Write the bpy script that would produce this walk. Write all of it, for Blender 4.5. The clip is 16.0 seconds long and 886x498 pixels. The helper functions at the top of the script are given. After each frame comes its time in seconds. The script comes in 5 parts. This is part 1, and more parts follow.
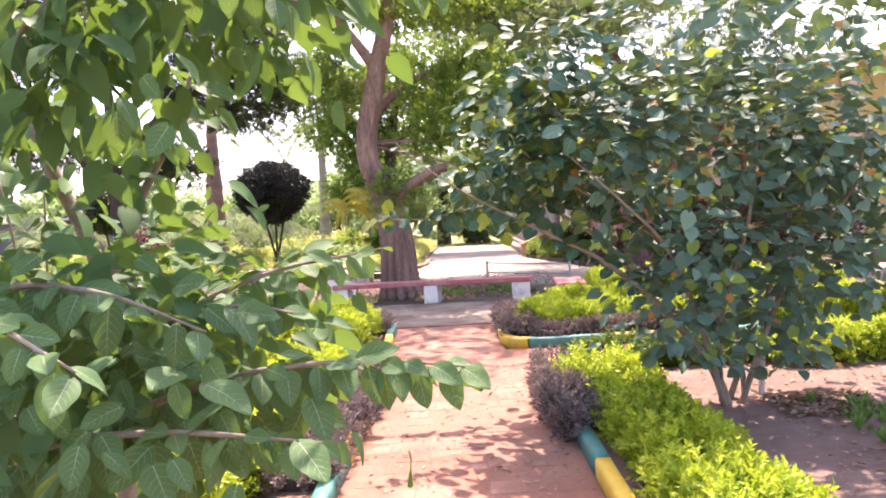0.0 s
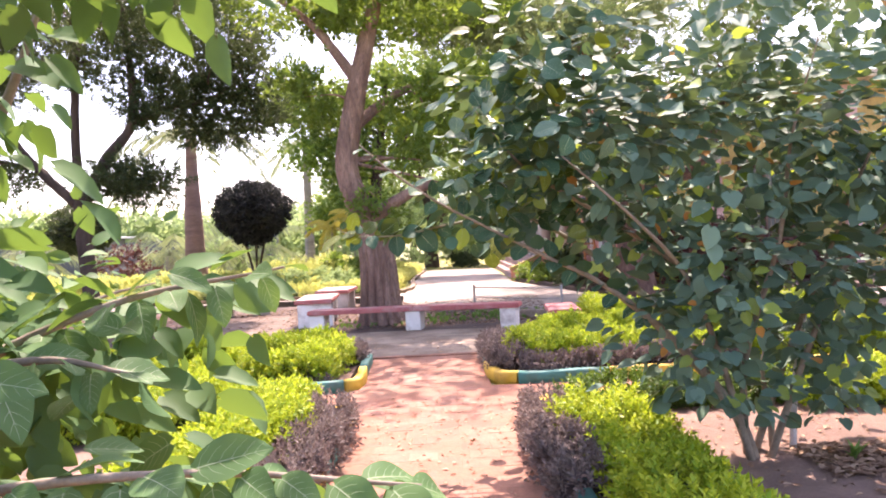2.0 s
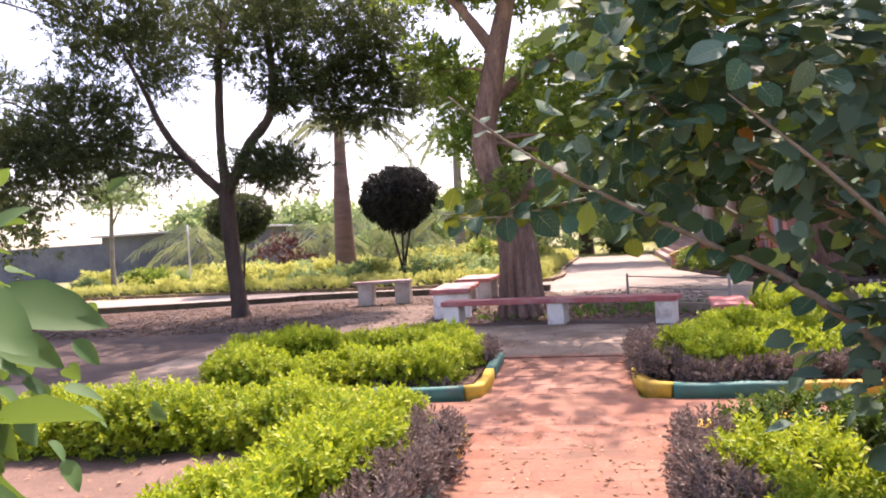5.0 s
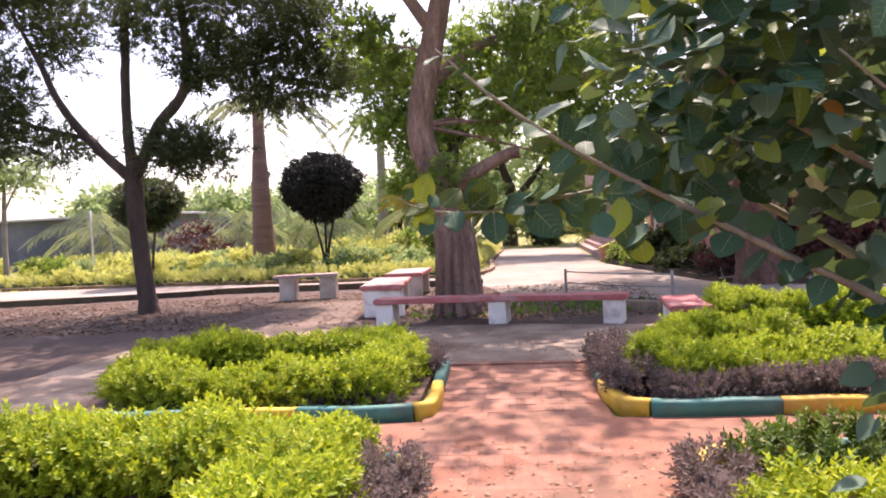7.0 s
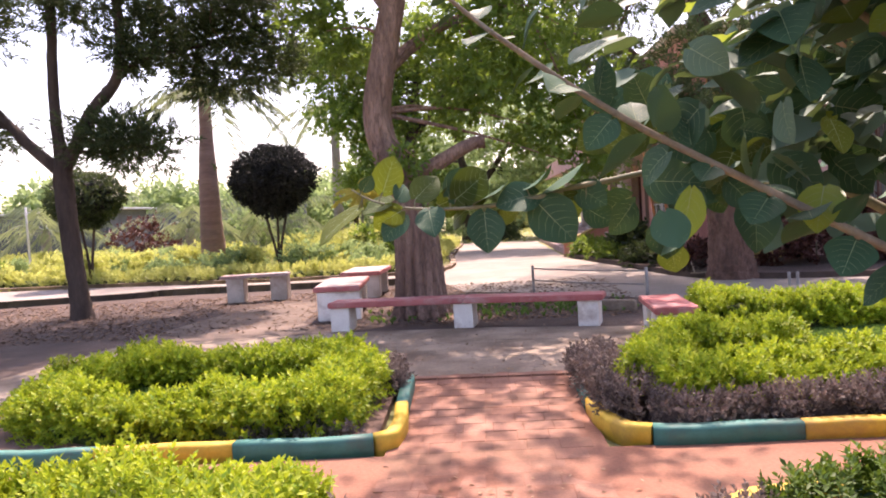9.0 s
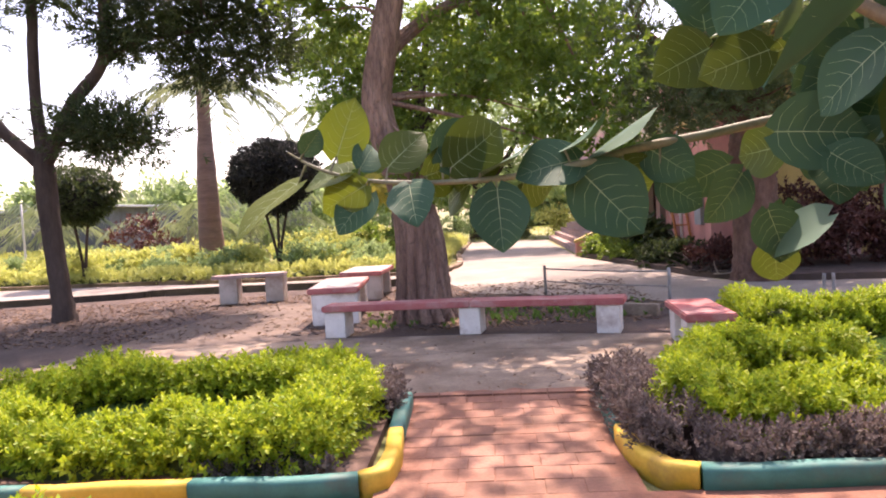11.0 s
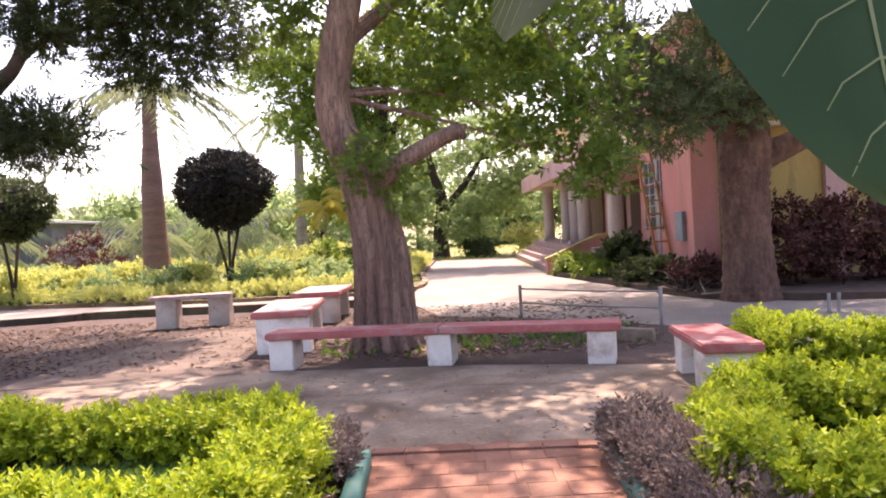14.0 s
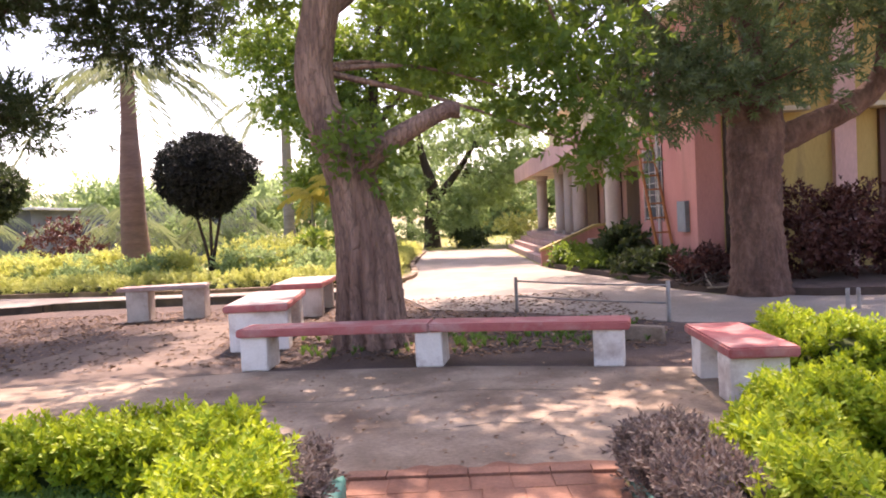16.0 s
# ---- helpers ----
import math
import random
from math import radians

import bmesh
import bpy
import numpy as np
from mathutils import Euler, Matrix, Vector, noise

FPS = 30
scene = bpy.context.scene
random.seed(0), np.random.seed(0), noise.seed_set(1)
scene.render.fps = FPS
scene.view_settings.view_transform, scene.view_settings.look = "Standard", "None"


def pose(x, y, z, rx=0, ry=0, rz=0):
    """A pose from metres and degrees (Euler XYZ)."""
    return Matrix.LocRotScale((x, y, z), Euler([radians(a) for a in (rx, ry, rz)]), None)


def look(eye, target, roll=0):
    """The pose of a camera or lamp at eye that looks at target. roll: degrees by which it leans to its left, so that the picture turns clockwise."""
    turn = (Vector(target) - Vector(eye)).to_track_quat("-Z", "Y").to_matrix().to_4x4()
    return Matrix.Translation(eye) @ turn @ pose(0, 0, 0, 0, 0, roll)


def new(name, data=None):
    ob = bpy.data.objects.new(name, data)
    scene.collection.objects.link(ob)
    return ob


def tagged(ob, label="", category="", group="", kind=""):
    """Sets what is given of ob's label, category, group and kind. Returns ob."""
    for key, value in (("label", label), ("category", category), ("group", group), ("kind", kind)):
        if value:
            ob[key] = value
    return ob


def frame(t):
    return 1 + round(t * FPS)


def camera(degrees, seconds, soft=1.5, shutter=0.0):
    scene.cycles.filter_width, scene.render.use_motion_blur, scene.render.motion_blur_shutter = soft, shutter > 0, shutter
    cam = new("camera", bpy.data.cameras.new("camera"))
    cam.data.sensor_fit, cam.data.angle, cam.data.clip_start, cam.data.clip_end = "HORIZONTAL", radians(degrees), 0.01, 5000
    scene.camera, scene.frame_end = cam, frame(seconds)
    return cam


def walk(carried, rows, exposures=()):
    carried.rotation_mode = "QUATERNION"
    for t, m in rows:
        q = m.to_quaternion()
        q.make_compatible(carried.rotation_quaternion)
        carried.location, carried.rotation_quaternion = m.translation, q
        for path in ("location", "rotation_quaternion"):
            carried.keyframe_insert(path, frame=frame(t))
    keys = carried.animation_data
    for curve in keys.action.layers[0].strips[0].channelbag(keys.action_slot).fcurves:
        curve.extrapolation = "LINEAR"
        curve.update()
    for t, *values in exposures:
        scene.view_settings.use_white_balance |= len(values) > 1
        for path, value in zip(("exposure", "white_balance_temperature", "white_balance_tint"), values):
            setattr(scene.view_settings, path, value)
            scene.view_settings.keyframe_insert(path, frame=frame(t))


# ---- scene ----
cam = camera(60.7, 16.0, soft=1.9)
PATH = [
    (0, (0.306, 0.788, 1.768), (0.252, 2.785, 1.683), -3.7),
    (0.5, (0.336, 1.071, 1.762), (0.295, 3.069, 1.674), -3.5),
    (1, (0.378, 1.345, 1.716), (0.397, 3.343, 1.626), -2.7),
    (1.5, (0.334, 1.572, 1.726), (0.38, 3.572, 1.699), -3.4),
    (2, (0.4, 1.814, 1.704), (0.377, 3.813, 1.68), -3.4),
    (2.5, (0.508, 2.021, 1.691), (0.382, 4.016, 1.618), -3.0),
    (3, (0.544, 2.246, 1.668), (0.414, 4.241, 1.61), -2.1),
    (3.5, (0.555, 2.479, 1.658), (0.385, 4.47, 1.573), -2.2),
    (4, (0.632, 2.738, 1.675), (0.292, 4.708, 1.646), -4.5),
    (4.2, (0.659, 2.827, 1.662), (0.224, 4.779, 1.635), -3.8),
    (6.3, (0.34, 3.744, 1.717), (-0.068, 5.702, 1.667), -3.6),
    (6.5, (0.294, 3.855, 1.733), (-0.057, 5.823, 1.677), -3.0),
    (7, (0.123, 4.115, 1.726), (-0.1, 6.101, 1.651), -3.1),
    (7.5, (0.082, 4.328, 1.741), (-0.159, 6.313, 1.7), -3.9),
    (8, (0.068, 4.605, 1.736), (-0.206, 6.585, 1.685), -3.7),
    (8.5, (0.031, 4.842, 1.741), (-0.171, 6.831, 1.692), -3.0),
    (9, (-0.041, 5.122, 1.75), (-0.152, 7.117, 1.652), -3.5),
    (9.2, (-0.05, 5.24, 1.751), (-0.183, 7.232, 1.645), -3.5),
    (11.3, (-0.053, 6.336, 1.69), (-0.184, 8.329, 1.594), -3.4),
    (11.5, (-0.039, 6.479, 1.695), (-0.179, 8.472, 1.619), -2.2),
    (12, (-0.08, 6.71, 1.71), (-0.209, 8.705, 1.66), -2.9),
    (12.5, (-0.148, 6.963, 1.695), (-0.167, 8.961, 1.611), -3.3),
    (13, (-0.18, 7.171, 1.666), (-0.215, 9.169, 1.573), -3.6),
    (13.5, (-0.154, 7.381, 1.636), (-0.269, 9.375, 1.537), -3.1),
    (14, (-0.182, 7.583, 1.598), (-0.212, 9.582, 1.543), -3.3),
    (14.5, (-0.257, 7.791, 1.586), (-0.232, 9.789, 1.491), -3.1),
    (15, (-0.277, 7.903, 1.532), (-0.274, 9.902, 1.464), -3.3),
    (15.5, (-0.21, 8.204, 1.518), (-0.374, 10.19, 1.355), -4.9),
    (16, (-0.195, 8.44, 1.552), (-0.202, 10.438, 1.471), -2.9),
]
walk(cam, [(t, look(eye, target, roll)) for t, eye, target, roll in PATH], exposures=[(0, 2.3, 7100, 34), (3, 2.12, 7100, 34), (4, 1.75, 7150, 34), (6.5, 1.58, 7150, 35), (11, 1.72, 7350, 34), (16, 1.86, 7450, 34)])

# ---- world and sun ----
SUN_TO = Vector((0.05, 0.5, 0.86)).normalized()
world = bpy.data.worlds.new("sky")
scene.world = world
world.use_nodes = True
wn = world.node_tree
sky = wn.nodes.new("ShaderNodeTexSky")
sky.sky_type, sky.sun_disc = "NISHITA", False
sky.sun_elevation = math.asin(SUN_TO.z)
sky.sun_rotation = math.atan2(SUN_TO.x, SUN_TO.y)
sky.air_density, sky.dust_density, sky.ozone_density = 1.0, 2.0, 1.0
wn.links.new(sky.outputs[0], wn.nodes["Background"].inputs[0])
wn.nodes["Background"].inputs[1].default_value = 0.15
sun = new("sun", bpy.data.lights.new("sun", "SUN"))
sun.data.energy, sun.data.angle, sun.data.color = 3.2, radians(0.6), (1.0, 0.94, 0.85)
sun.matrix_world = look((0, 0, 60), Vector((0, 0, 60)) - SUN_TO)

# ---- materials ----
def nodes_of(name):
    m = bpy.data.materials.new(name)
    m.use_nodes = True
    return m, m.node_tree, m.node_tree.nodes["Principled BSDF"]


def node(nt, kind, **values):
    n = nt.nodes.new(kind)
    for k, v in values.items():
        n.inputs[k.replace("_", " ")].default_value = v
    return n


def mixed(nt, fac, a, b, mode="MIX"):
    n = nt.nodes.new("ShaderNodeMix")
    n.data_type, n.blend_type = "RGBA", mode
    for sock, v in ((n.inputs[0], fac), (n.inputs[6], a), (n.inputs[7], b)):
        if isinstance(v, bpy.types.NodeSocket):
            nt.links.new(v, sock)
        elif isinstance(v, tuple):
            sock.default_value = (*v, 1)
        else:
            sock.default_value = v
    return n.outputs[2]


def ramp(nt, value, lo, hi):
    n = nt.nodes.new("ShaderNodeMapRange")
    n.inputs[1].default_value, n.inputs[2].default_value = lo, hi
    nt.links.new(value, n.inputs[0])
    return n.outputs[0]


def noisy(nt, place, scale, detail=5.0, rough=0.6):
    n = node(nt, "ShaderNodeTexNoise", Scale=scale, Detail=detail, Roughness=rough)
    nt.links.new(place, n.inputs["Vector"])
    return n.outputs[0]


def surface(name, a, b, scale=1.5, stain=(0.2, 0.17, 0.14), stained=0.4, grain=40.0, rough=0.85, bump=0.3, depth=0.01, vary=0.0, stretch=(1, 1, 1), stain_scale=0.9, grainy=0.55, plates=0.0):
    """Two colours in patches, a fine grain, stains with their own shape and a fine relief, all at world size."""
    m, nt, p = nodes_of(name)
    geo = nt.nodes.new("ShaderNodeNewGeometry")
    mp = node(nt, "ShaderNodeMapping", Scale=stretch)
    nt.links.new(geo.outputs["Position"], mp.inputs[0])
    pos = mp.outputs[0]
    col = mixed(nt, ramp(nt, noisy(nt, pos, scale), 0.35, 0.65), a, b)
    fine = noisy(nt, pos, grain, 4.0, 0.7)
    col = mixed(nt, grainy, col, mixed(nt, ramp(nt, fine, 0.25, 0.75), (0.45, 0.45, 0.45), (1.3, 1.3, 1.3)), "MULTIPLY")
    if stained:
        n = nt.nodes.new("ShaderNodeMath")
        n.operation = "MULTIPLY"
        n.inputs[1].default_value = stained
        nt.links.new(ramp(nt, noisy(nt, pos, stain_scale, 8.0, 0.68), 0.5, 0.68), n.inputs[0])
        col = mixed(nt, n.outputs[0], col, stain)
    if vary:
        oi = nt.nodes.new("ShaderNodeObjectInfo")
        n = node(nt, "ShaderNodeHueSaturation")
        mr = nt.nodes.new("ShaderNodeMapRange")
        mr.inputs[3].default_value, mr.inputs[4].default_value = 1 - vary, 1 + vary
        nt.links.new(oi.outputs["Random"], mr.inputs[0])
        nt.links.new(mr.outputs[0], n.inputs["Value"])
        nt.links.new(col, n.inputs["Color"])
        col = n.outputs[0]
    nt.links.new(col, p.inputs["Base Color"])
    p.inputs["Roughness"].default_value = rough
    bp = node(nt, "ShaderNodeBump", Strength=bump, Distance=depth)
    tall = fine
    if plates:
        vo = nt.nodes.new("ShaderNodeTexVoronoi")
        vo.feature = "DISTANCE_TO_EDGE"
        vo.inputs["Scale"].default_value = plates
        warp = nt.nodes.new("ShaderNodeVectorMath")
        warp.operation = "MULTIPLY_ADD"
        big = node(nt, "ShaderNodeTexNoise", Scale=plates * 0.8, Detail=4.0)
        nt.links.new(pos, big.inputs["Vector"])
        warp.inputs[1].default_value = (0.25, 0.25, 0.25)
        nt.links.new(big.outputs[1], warp.inputs[0])
        nt.links.new(pos, warp.inputs[2])
        nt.links.new(warp.outputs[0], vo.inputs["Vector"])
        add = nt.nodes.new("ShaderNodeMath")
        add.operation = "MULTIPLY_ADD"
        add.inputs[1].default_value = 0.35
        nt.links.new(fine, add.inputs[0])
        nt.links.new(ramp(nt, vo.outputs["Distance"], 0.0, 0.14), add.inputs[2])
        tall = add.outputs[0]
        nt.links.new(mixed(nt, 0.45, col, mixed(nt, ramp(nt, vo.outputs["Distance"], 0.0, 0.09), (0.05, 0.035, 0.03), col)), p.inputs["Base Color"])
    nt.links.new(tall, bp.inputs["Height"])
    nt.links.new(bp.outputs[0], p.inputs["Normal"])
    return m


def foliage(name, a, b, glow, through_light=0.4, rough=0.45, sheen=0.3):
    """Leaves: each island its own tint between two greens, part of the light passing through."""
    m, nt, p = nodes_of(name)
    geo = nt.nodes.new("ShaderNodeNewGeometry")
    col = mixed(nt, geo.outputs["Random Per Island"], a, b)
    patch = noisy(nt, geo.outputs["Position"], 1.3, 3.0)
    col = mixed(nt, 0.6, col, mixed(nt, ramp(nt, patch, 0.3, 0.7), (0.7, 0.7, 0.75), (1.25, 1.2, 1.1)), "MULTIPLY")
    nt.links.new(col, p.inputs["Base Color"])
    p.inputs["Roughness"].default_value = rough
    p.inputs["Specular IOR Level"].default_value = sheen
    tr = nt.nodes.new("ShaderNodeBsdfTranslucent")
    nt.links.new(mixed(nt, 0.65, col, glow), tr.inputs[0])
    mx = nt.nodes.new("ShaderNodeMixShader")
    mx.inputs[0].default_value = through_light
    nt.links.new(p.outputs[0], mx.inputs[1])
    nt.links.new(tr.outputs[0], mx.inputs[2])
    nt.links.new(mx.outputs[0], nt.nodes["Material Output"].inputs[0])
    return m


GRASS = surface("garden_ground", (0.20, 0.21, 0.07), (0.32, 0.31, 0.13), 0.5, (0.2, 0.13, 0.08), 0.7, 30, 0.95, 0.8, 0.03)
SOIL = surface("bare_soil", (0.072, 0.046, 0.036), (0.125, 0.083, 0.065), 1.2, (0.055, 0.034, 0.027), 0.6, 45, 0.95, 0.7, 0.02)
TRODDEN = surface("trodden_earth", (0.115, 0.08, 0.06), (0.225, 0.163, 0.122), 1.3, (0.10, 0.07, 0.055), 0.8, 40, 0.95, 0.6, 0.012)
BED_SOIL = surface("bed_soil", (0.155, 0.093, 0.066), (0.235, 0.146, 0.105), 1.5, (0.13, 0.08, 0.06), 0.5, 50, 0.95, 0.7, 0.02)
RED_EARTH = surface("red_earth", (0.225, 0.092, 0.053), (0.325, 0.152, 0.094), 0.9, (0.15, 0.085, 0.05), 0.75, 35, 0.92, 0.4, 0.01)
PAVER = surface("terracotta_paver", (0.225, 0.097, 0.058), (0.325, 0.162, 0.105), 1.4, (0.15, 0.085, 0.05), 0.75, 45, 0.88, 0.35, 0.006, vary=0.11)
CONCRETE = surface("walk_concrete", (0.19, 0.132, 0.087), (0.38, 0.288, 0.205), 1.1, (0.105, 0.064, 0.04), 0.95, 28, 0.9, 0.4, 0.008, stain_scale=0.65)
DRIVE = surface("drive_concrete", (0.25, 0.207, 0.17), (0.38, 0.32, 0.268), 0.4, (0.22, 0.175, 0.15), 0.6, 24, 0.9, 0.3, 0.006)
WHITE = surface("whitewashed_masonry", (0.73, 0.66, 0.575), (0.83, 0.78, 0.705), 3.0, (0.34, 0.23, 0.17), 0.8, 45, 0.85, 0.35, 0.005, stain_scale=2.4, grainy=0.22)
RED_TOP = surface("red_painted_slab", (0.37, 0.085, 0.08), (0.47, 0.145, 0.13), 3.0, (0.48, 0.33, 0.29), 0.6, 40, 0.7, 0.3, 0.004, stain_scale=2.6, grainy=0.3)
GREY_TOP = surface("worn_bench_top", (0.36, 0.27, 0.25), (0.46, 0.36, 0.33), 2.5, (0.3, 0.12, 0.11), 0.6, 40, 0.8, 0.3, 0.004, grainy=0.22)
AGED = surface("aged_plaster", (0.40, 0.33, 0.27), (0.58, 0.50, 0.43), 2.5, (0.26, 0.17, 0.12), 0.8, 45, 0.88, 0.35, 0.005, stain_scale=2.0, grainy=0.25)
TEAL = surface("teal_kerb_paint", (0.03, 0.16, 0.13), (0.05, 0.22, 0.18), 4.0, (0.10, 0.11, 0.08), 0.6, 45, 0.65, 0.3, 0.004, stain_scale=3.0, grainy=0.22)
YELLOW = surface("yellow_kerb_paint", (0.62, 0.38, 0.03), (0.72, 0.48, 0.06), 4.0, (0.36, 0.2, 0.06), 0.6, 45, 0.65, 0.3, 0.004, stain_scale=3.0, grainy=0.22)
DARK_KERB = surface("mossy_kerb_stone", (0.07, 0.06, 0.05), (0.12, 0.10, 0.085), 2.0, (0.04, 0.04, 0.03), 0.5, 30, 0.9, 0.5, 0.01)
BARK = surface("ridged_bark", (0.23, 0.13, 0.095), (0.40, 0.25, 0.185), 2.5, (0.10, 0.065, 0.05), 0.6, 18, 0.95, 0.7, 0.025, stretch=(1, 1, 0.2), stain_scale=3.0, plates=13.0)
BARK_STOUT = surface("rough_brown_bark", (0.125, 0.062, 0.043), (0.235, 0.13, 0.094), 3.5, (0.06, 0.038, 0.03), 0.6, 14, 0.95, 1.0, 0.06, stretch=(1, 1, 0.5), stain_scale=5.0)
BARK_DARK = surface("dark_bark", (0.054, 0.036, 0.029), (0.10, 0.070, 0.056), 3.0, (0.03, 0.025, 0.02), 0.5, 22, 0.95, 1.0, 0.03, stretch=(1, 1, 0.3))
BARK_PALM = surface("palm_bark", (0.23, 0.135, 0.105), (0.32, 0.20, 0.16), 1.5, (0.14, 0.10, 0.08), 0.6, 16, 0.95, 0.6, 0.02, stretch=(0.4, 0.4, 2.5))
BARK_PALE = surface("pale_palm_bark", (0.26, 0.23, 0.20), (0.36, 0.32, 0.28), 1.5, (0.18, 0.15, 0.12), 0.5, 16, 0.95, 0.5, 0.02, stretch=(0.4, 0.4, 2.5))
STEM = surface("shrub_stem", (0.22, 0.17, 0.12), (0.32, 0.26, 0.19), 9.0, (0.12, 0.09, 0.06), 0.5, 60, 0.85, 0.5, 0.004)
STEM_GREEN = surface("young_stem", (0.20, 0.21, 0.12), (0.29, 0.27, 0.17), 9.0, (0.16, 0.12, 0.07), 0.4, 70, 0.7, 0.4, 0.003)
PINK = surface("pink_wall_paint", (0.55, 0.22, 0.19), (0.64, 0.30, 0.25), 0.8, (0.34, 0.16, 0.13), 0.6, 30, 0.85, 0.25, 0.005, stretch=(1, 1, 0.3), grainy=0.25)
PALE_PINK = surface("pale_pink_paint", (0.60, 0.36, 0.33), (0.68, 0.44, 0.40), 0.8, (0.4, 0.24, 0.2), 0.5, 30, 0.85, 0.25, 0.005, stretch=(1, 1, 0.3), grainy=0.25)
OCHRE = surface("ochre_wall_paint", (0.47, 0.33, 0.115), (0.57, 0.41, 0.155), 0.8, (0.10, 0.07, 0.05), 0.65, 30, 0.85, 0.25, 0.005, stretch=(1, 1, 0.22), grainy=0.25)
CREAM = surface("cream_trim_paint", (0.60, 0.50, 0.36), (0.70, 0.60, 0.46), 1.0, (0.3, 0.24, 0.18), 0.6, 30, 0.85, 0.25, 0.005, stretch=(1, 1, 0.3), grainy=0.25)
COLUMN = surface("column_plaster", (0.46, 0.40, 0.35), (0.55, 0.48, 0.43), 1.2, (0.28, 0.22, 0.19), 0.5, 30, 0.85, 0.3, 0.005, stretch=(1, 1, 0.4), grainy=0.25)
STEP = surface("stair_stone", (0.36, 0.24, 0.21), (0.46, 0.31, 0.27), 1.5, (0.24, 0.15, 0.13), 0.5, 30, 0.85, 0.3, 0.005, grainy=0.25)
BROWN = surface("brown_painted_wood", (0.10, 0.04, 0.03), (0.15, 0.065, 0.045), 2.0, (0.05, 0.02, 0.02), 0.5, 50, 0.6, 0.3, 0.003, stretch=(1, 1, 0.2))
LADDER = surface("weathered_ladder_wood", (0.42, 0.15, 0.045), (0.52, 0.21, 0.065), 4.0, (0.2, 0.09, 0.04), 0.4, 60, 0.8, 0.3, 0.003)
STEEL = surface("weathered_steel_pipe", (0.25, 0.23, 0.21), (0.36, 0.33, 0.30), 5.0, (0.25, 0.14, 0.09), 0.5, 60, 0.5, 0.2, 0.002)
BOX_GREY = surface("painted_meter_box", (0.20, 0.23, 0.25), (0.26, 0.29, 0.31), 3.0, (0.14, 0.10, 0.08), 0.4, 50, 0.55, 0.2, 0.002)
WALL_FAR = surface("far_boundary_wall", (0.10, 0.11, 0.13), (0.16, 0.17, 0.19), 0.4, (0.06, 0.06, 0.06), 0.5, 10, 0.9, 0.2, 0.01)
ROOF_FAR = surface("shed_sheet_roof", (0.45, 0.46, 0.48), (0.56, 0.57, 0.58), 0.5, (0.34, 0.3, 0.27), 0.5, 10, 0.6, 0.2, 0.01)
PIPE_WHITE = surface("white_plastic_pipe", (0.66, 0.64, 0.62), (0.74, 0.72, 0.70), 3.0, (0.4, 0.3, 0.22), 0.4, 60, 0.45, 0.1, 0.002)
LITTER = foliage("dry_litter", (0.16, 0.085, 0.05), (0.44, 0.30, 0.2), (0.5, 0.3, 0.15), 0.1, 0.8, 0.1)
LITTER_DARK = foliage("brown_litter", (0.05, 0.03, 0.022), (0.30, 0.205, 0.145), (0.3, 0.18, 0.1), 0.1, 0.8, 0.1)
GOLD = foliage("golden_hedge_leaf", (0.12, 0.25, 0.016), (0.46, 0.52, 0.04), (0.5, 0.6, 0.03), 0.36, 0.5, 0.25)
GREEN_HEDGE = foliage("green_hedge_leaf", (0.035, 0.085, 0.016), (0.095, 0.17, 0.028), (0.18, 0.28, 0.025), 0.28, 0.5, 0.25)
# Far copy of the golden leaf, paled: sun and distance haze are in the colour.
GOLD_FAR = foliage("hazed_bush_leaf", (0.40, 0.46, 0.12), (0.64, 0.66, 0.27), (0.7, 0.7, 0.15), 0.35, 0.6, 0.2)
# Colour of the filler core: the shade between hedge shoots is painted in.
HEDGE_CORE = surface("hedge_shade_core", (0.04, 0.06, 0.012), (0.07, 0.10, 0.02), 12, (0.05, 0.04, 0.02), 0.4, 60, 0.95, 0.8, 0.02)
PURPLE = foliage("purple_bush_leaf", (0.095, 0.08, 0.073), (0.225, 0.188, 0.163), (0.28, 0.18, 0.16), 0.25, 0.6, 0.2)
# Near-black for the ball core: the crown's inner shade as a colour.
TOPIARY_SHADE = surface("clipped_tree_shade_core", (0.012, 0.014, 0.012), (0.025, 0.027, 0.023), 8, (0.01, 0.01, 0.01), 0.4, 50, 0.95, 0.8, 0.03)
# Filler core of the purple rows, its dark tone standing for inner shade.
PURPLE_CORE = surface("purple_bush_shade_core", (0.05, 0.035, 0.035), (0.08, 0.055, 0.05), 12, (0.05, 0.04, 0.03), 0.4, 60, 0.95, 0.8, 0.02)
GRASS_BLADE = foliage("grass_blade", (0.07, 0.16, 0.035), (0.16, 0.27, 0.07), (0.25, 0.4, 0.06), 0.3, 0.6, 0.2)
# Far grass, paled the same way for sun and haze.
GRASS_FAR = foliage("hazed_meadow_blade", (0.38, 0.42, 0.12), (0.58, 0.58, 0.24), (0.6, 0.65, 0.15), 0.35, 0.6, 0.2)
# Mass leaves lightened: skylight is put into their base colour, the veined copy stays darker.
BANYAN_SKYLIT = foliage("skylit_leaf_blade", (0.075, 0.145, 0.100), (0.135, 0.225, 0.150), (0.24, 0.34, 0.04), 0.12, 0.62, 0.22)
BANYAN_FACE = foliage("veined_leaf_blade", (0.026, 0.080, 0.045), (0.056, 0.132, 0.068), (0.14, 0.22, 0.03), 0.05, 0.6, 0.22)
# Olive copies of the same blade: light from behind is put into the colour.
BANYAN_LIT = foliage("backlit_leaf_blade", (0.075, 0.105, 0.014), (0.115, 0.15, 0.02), (0.24, 0.31, 0.02), 0.3, 0.5, 0.25)
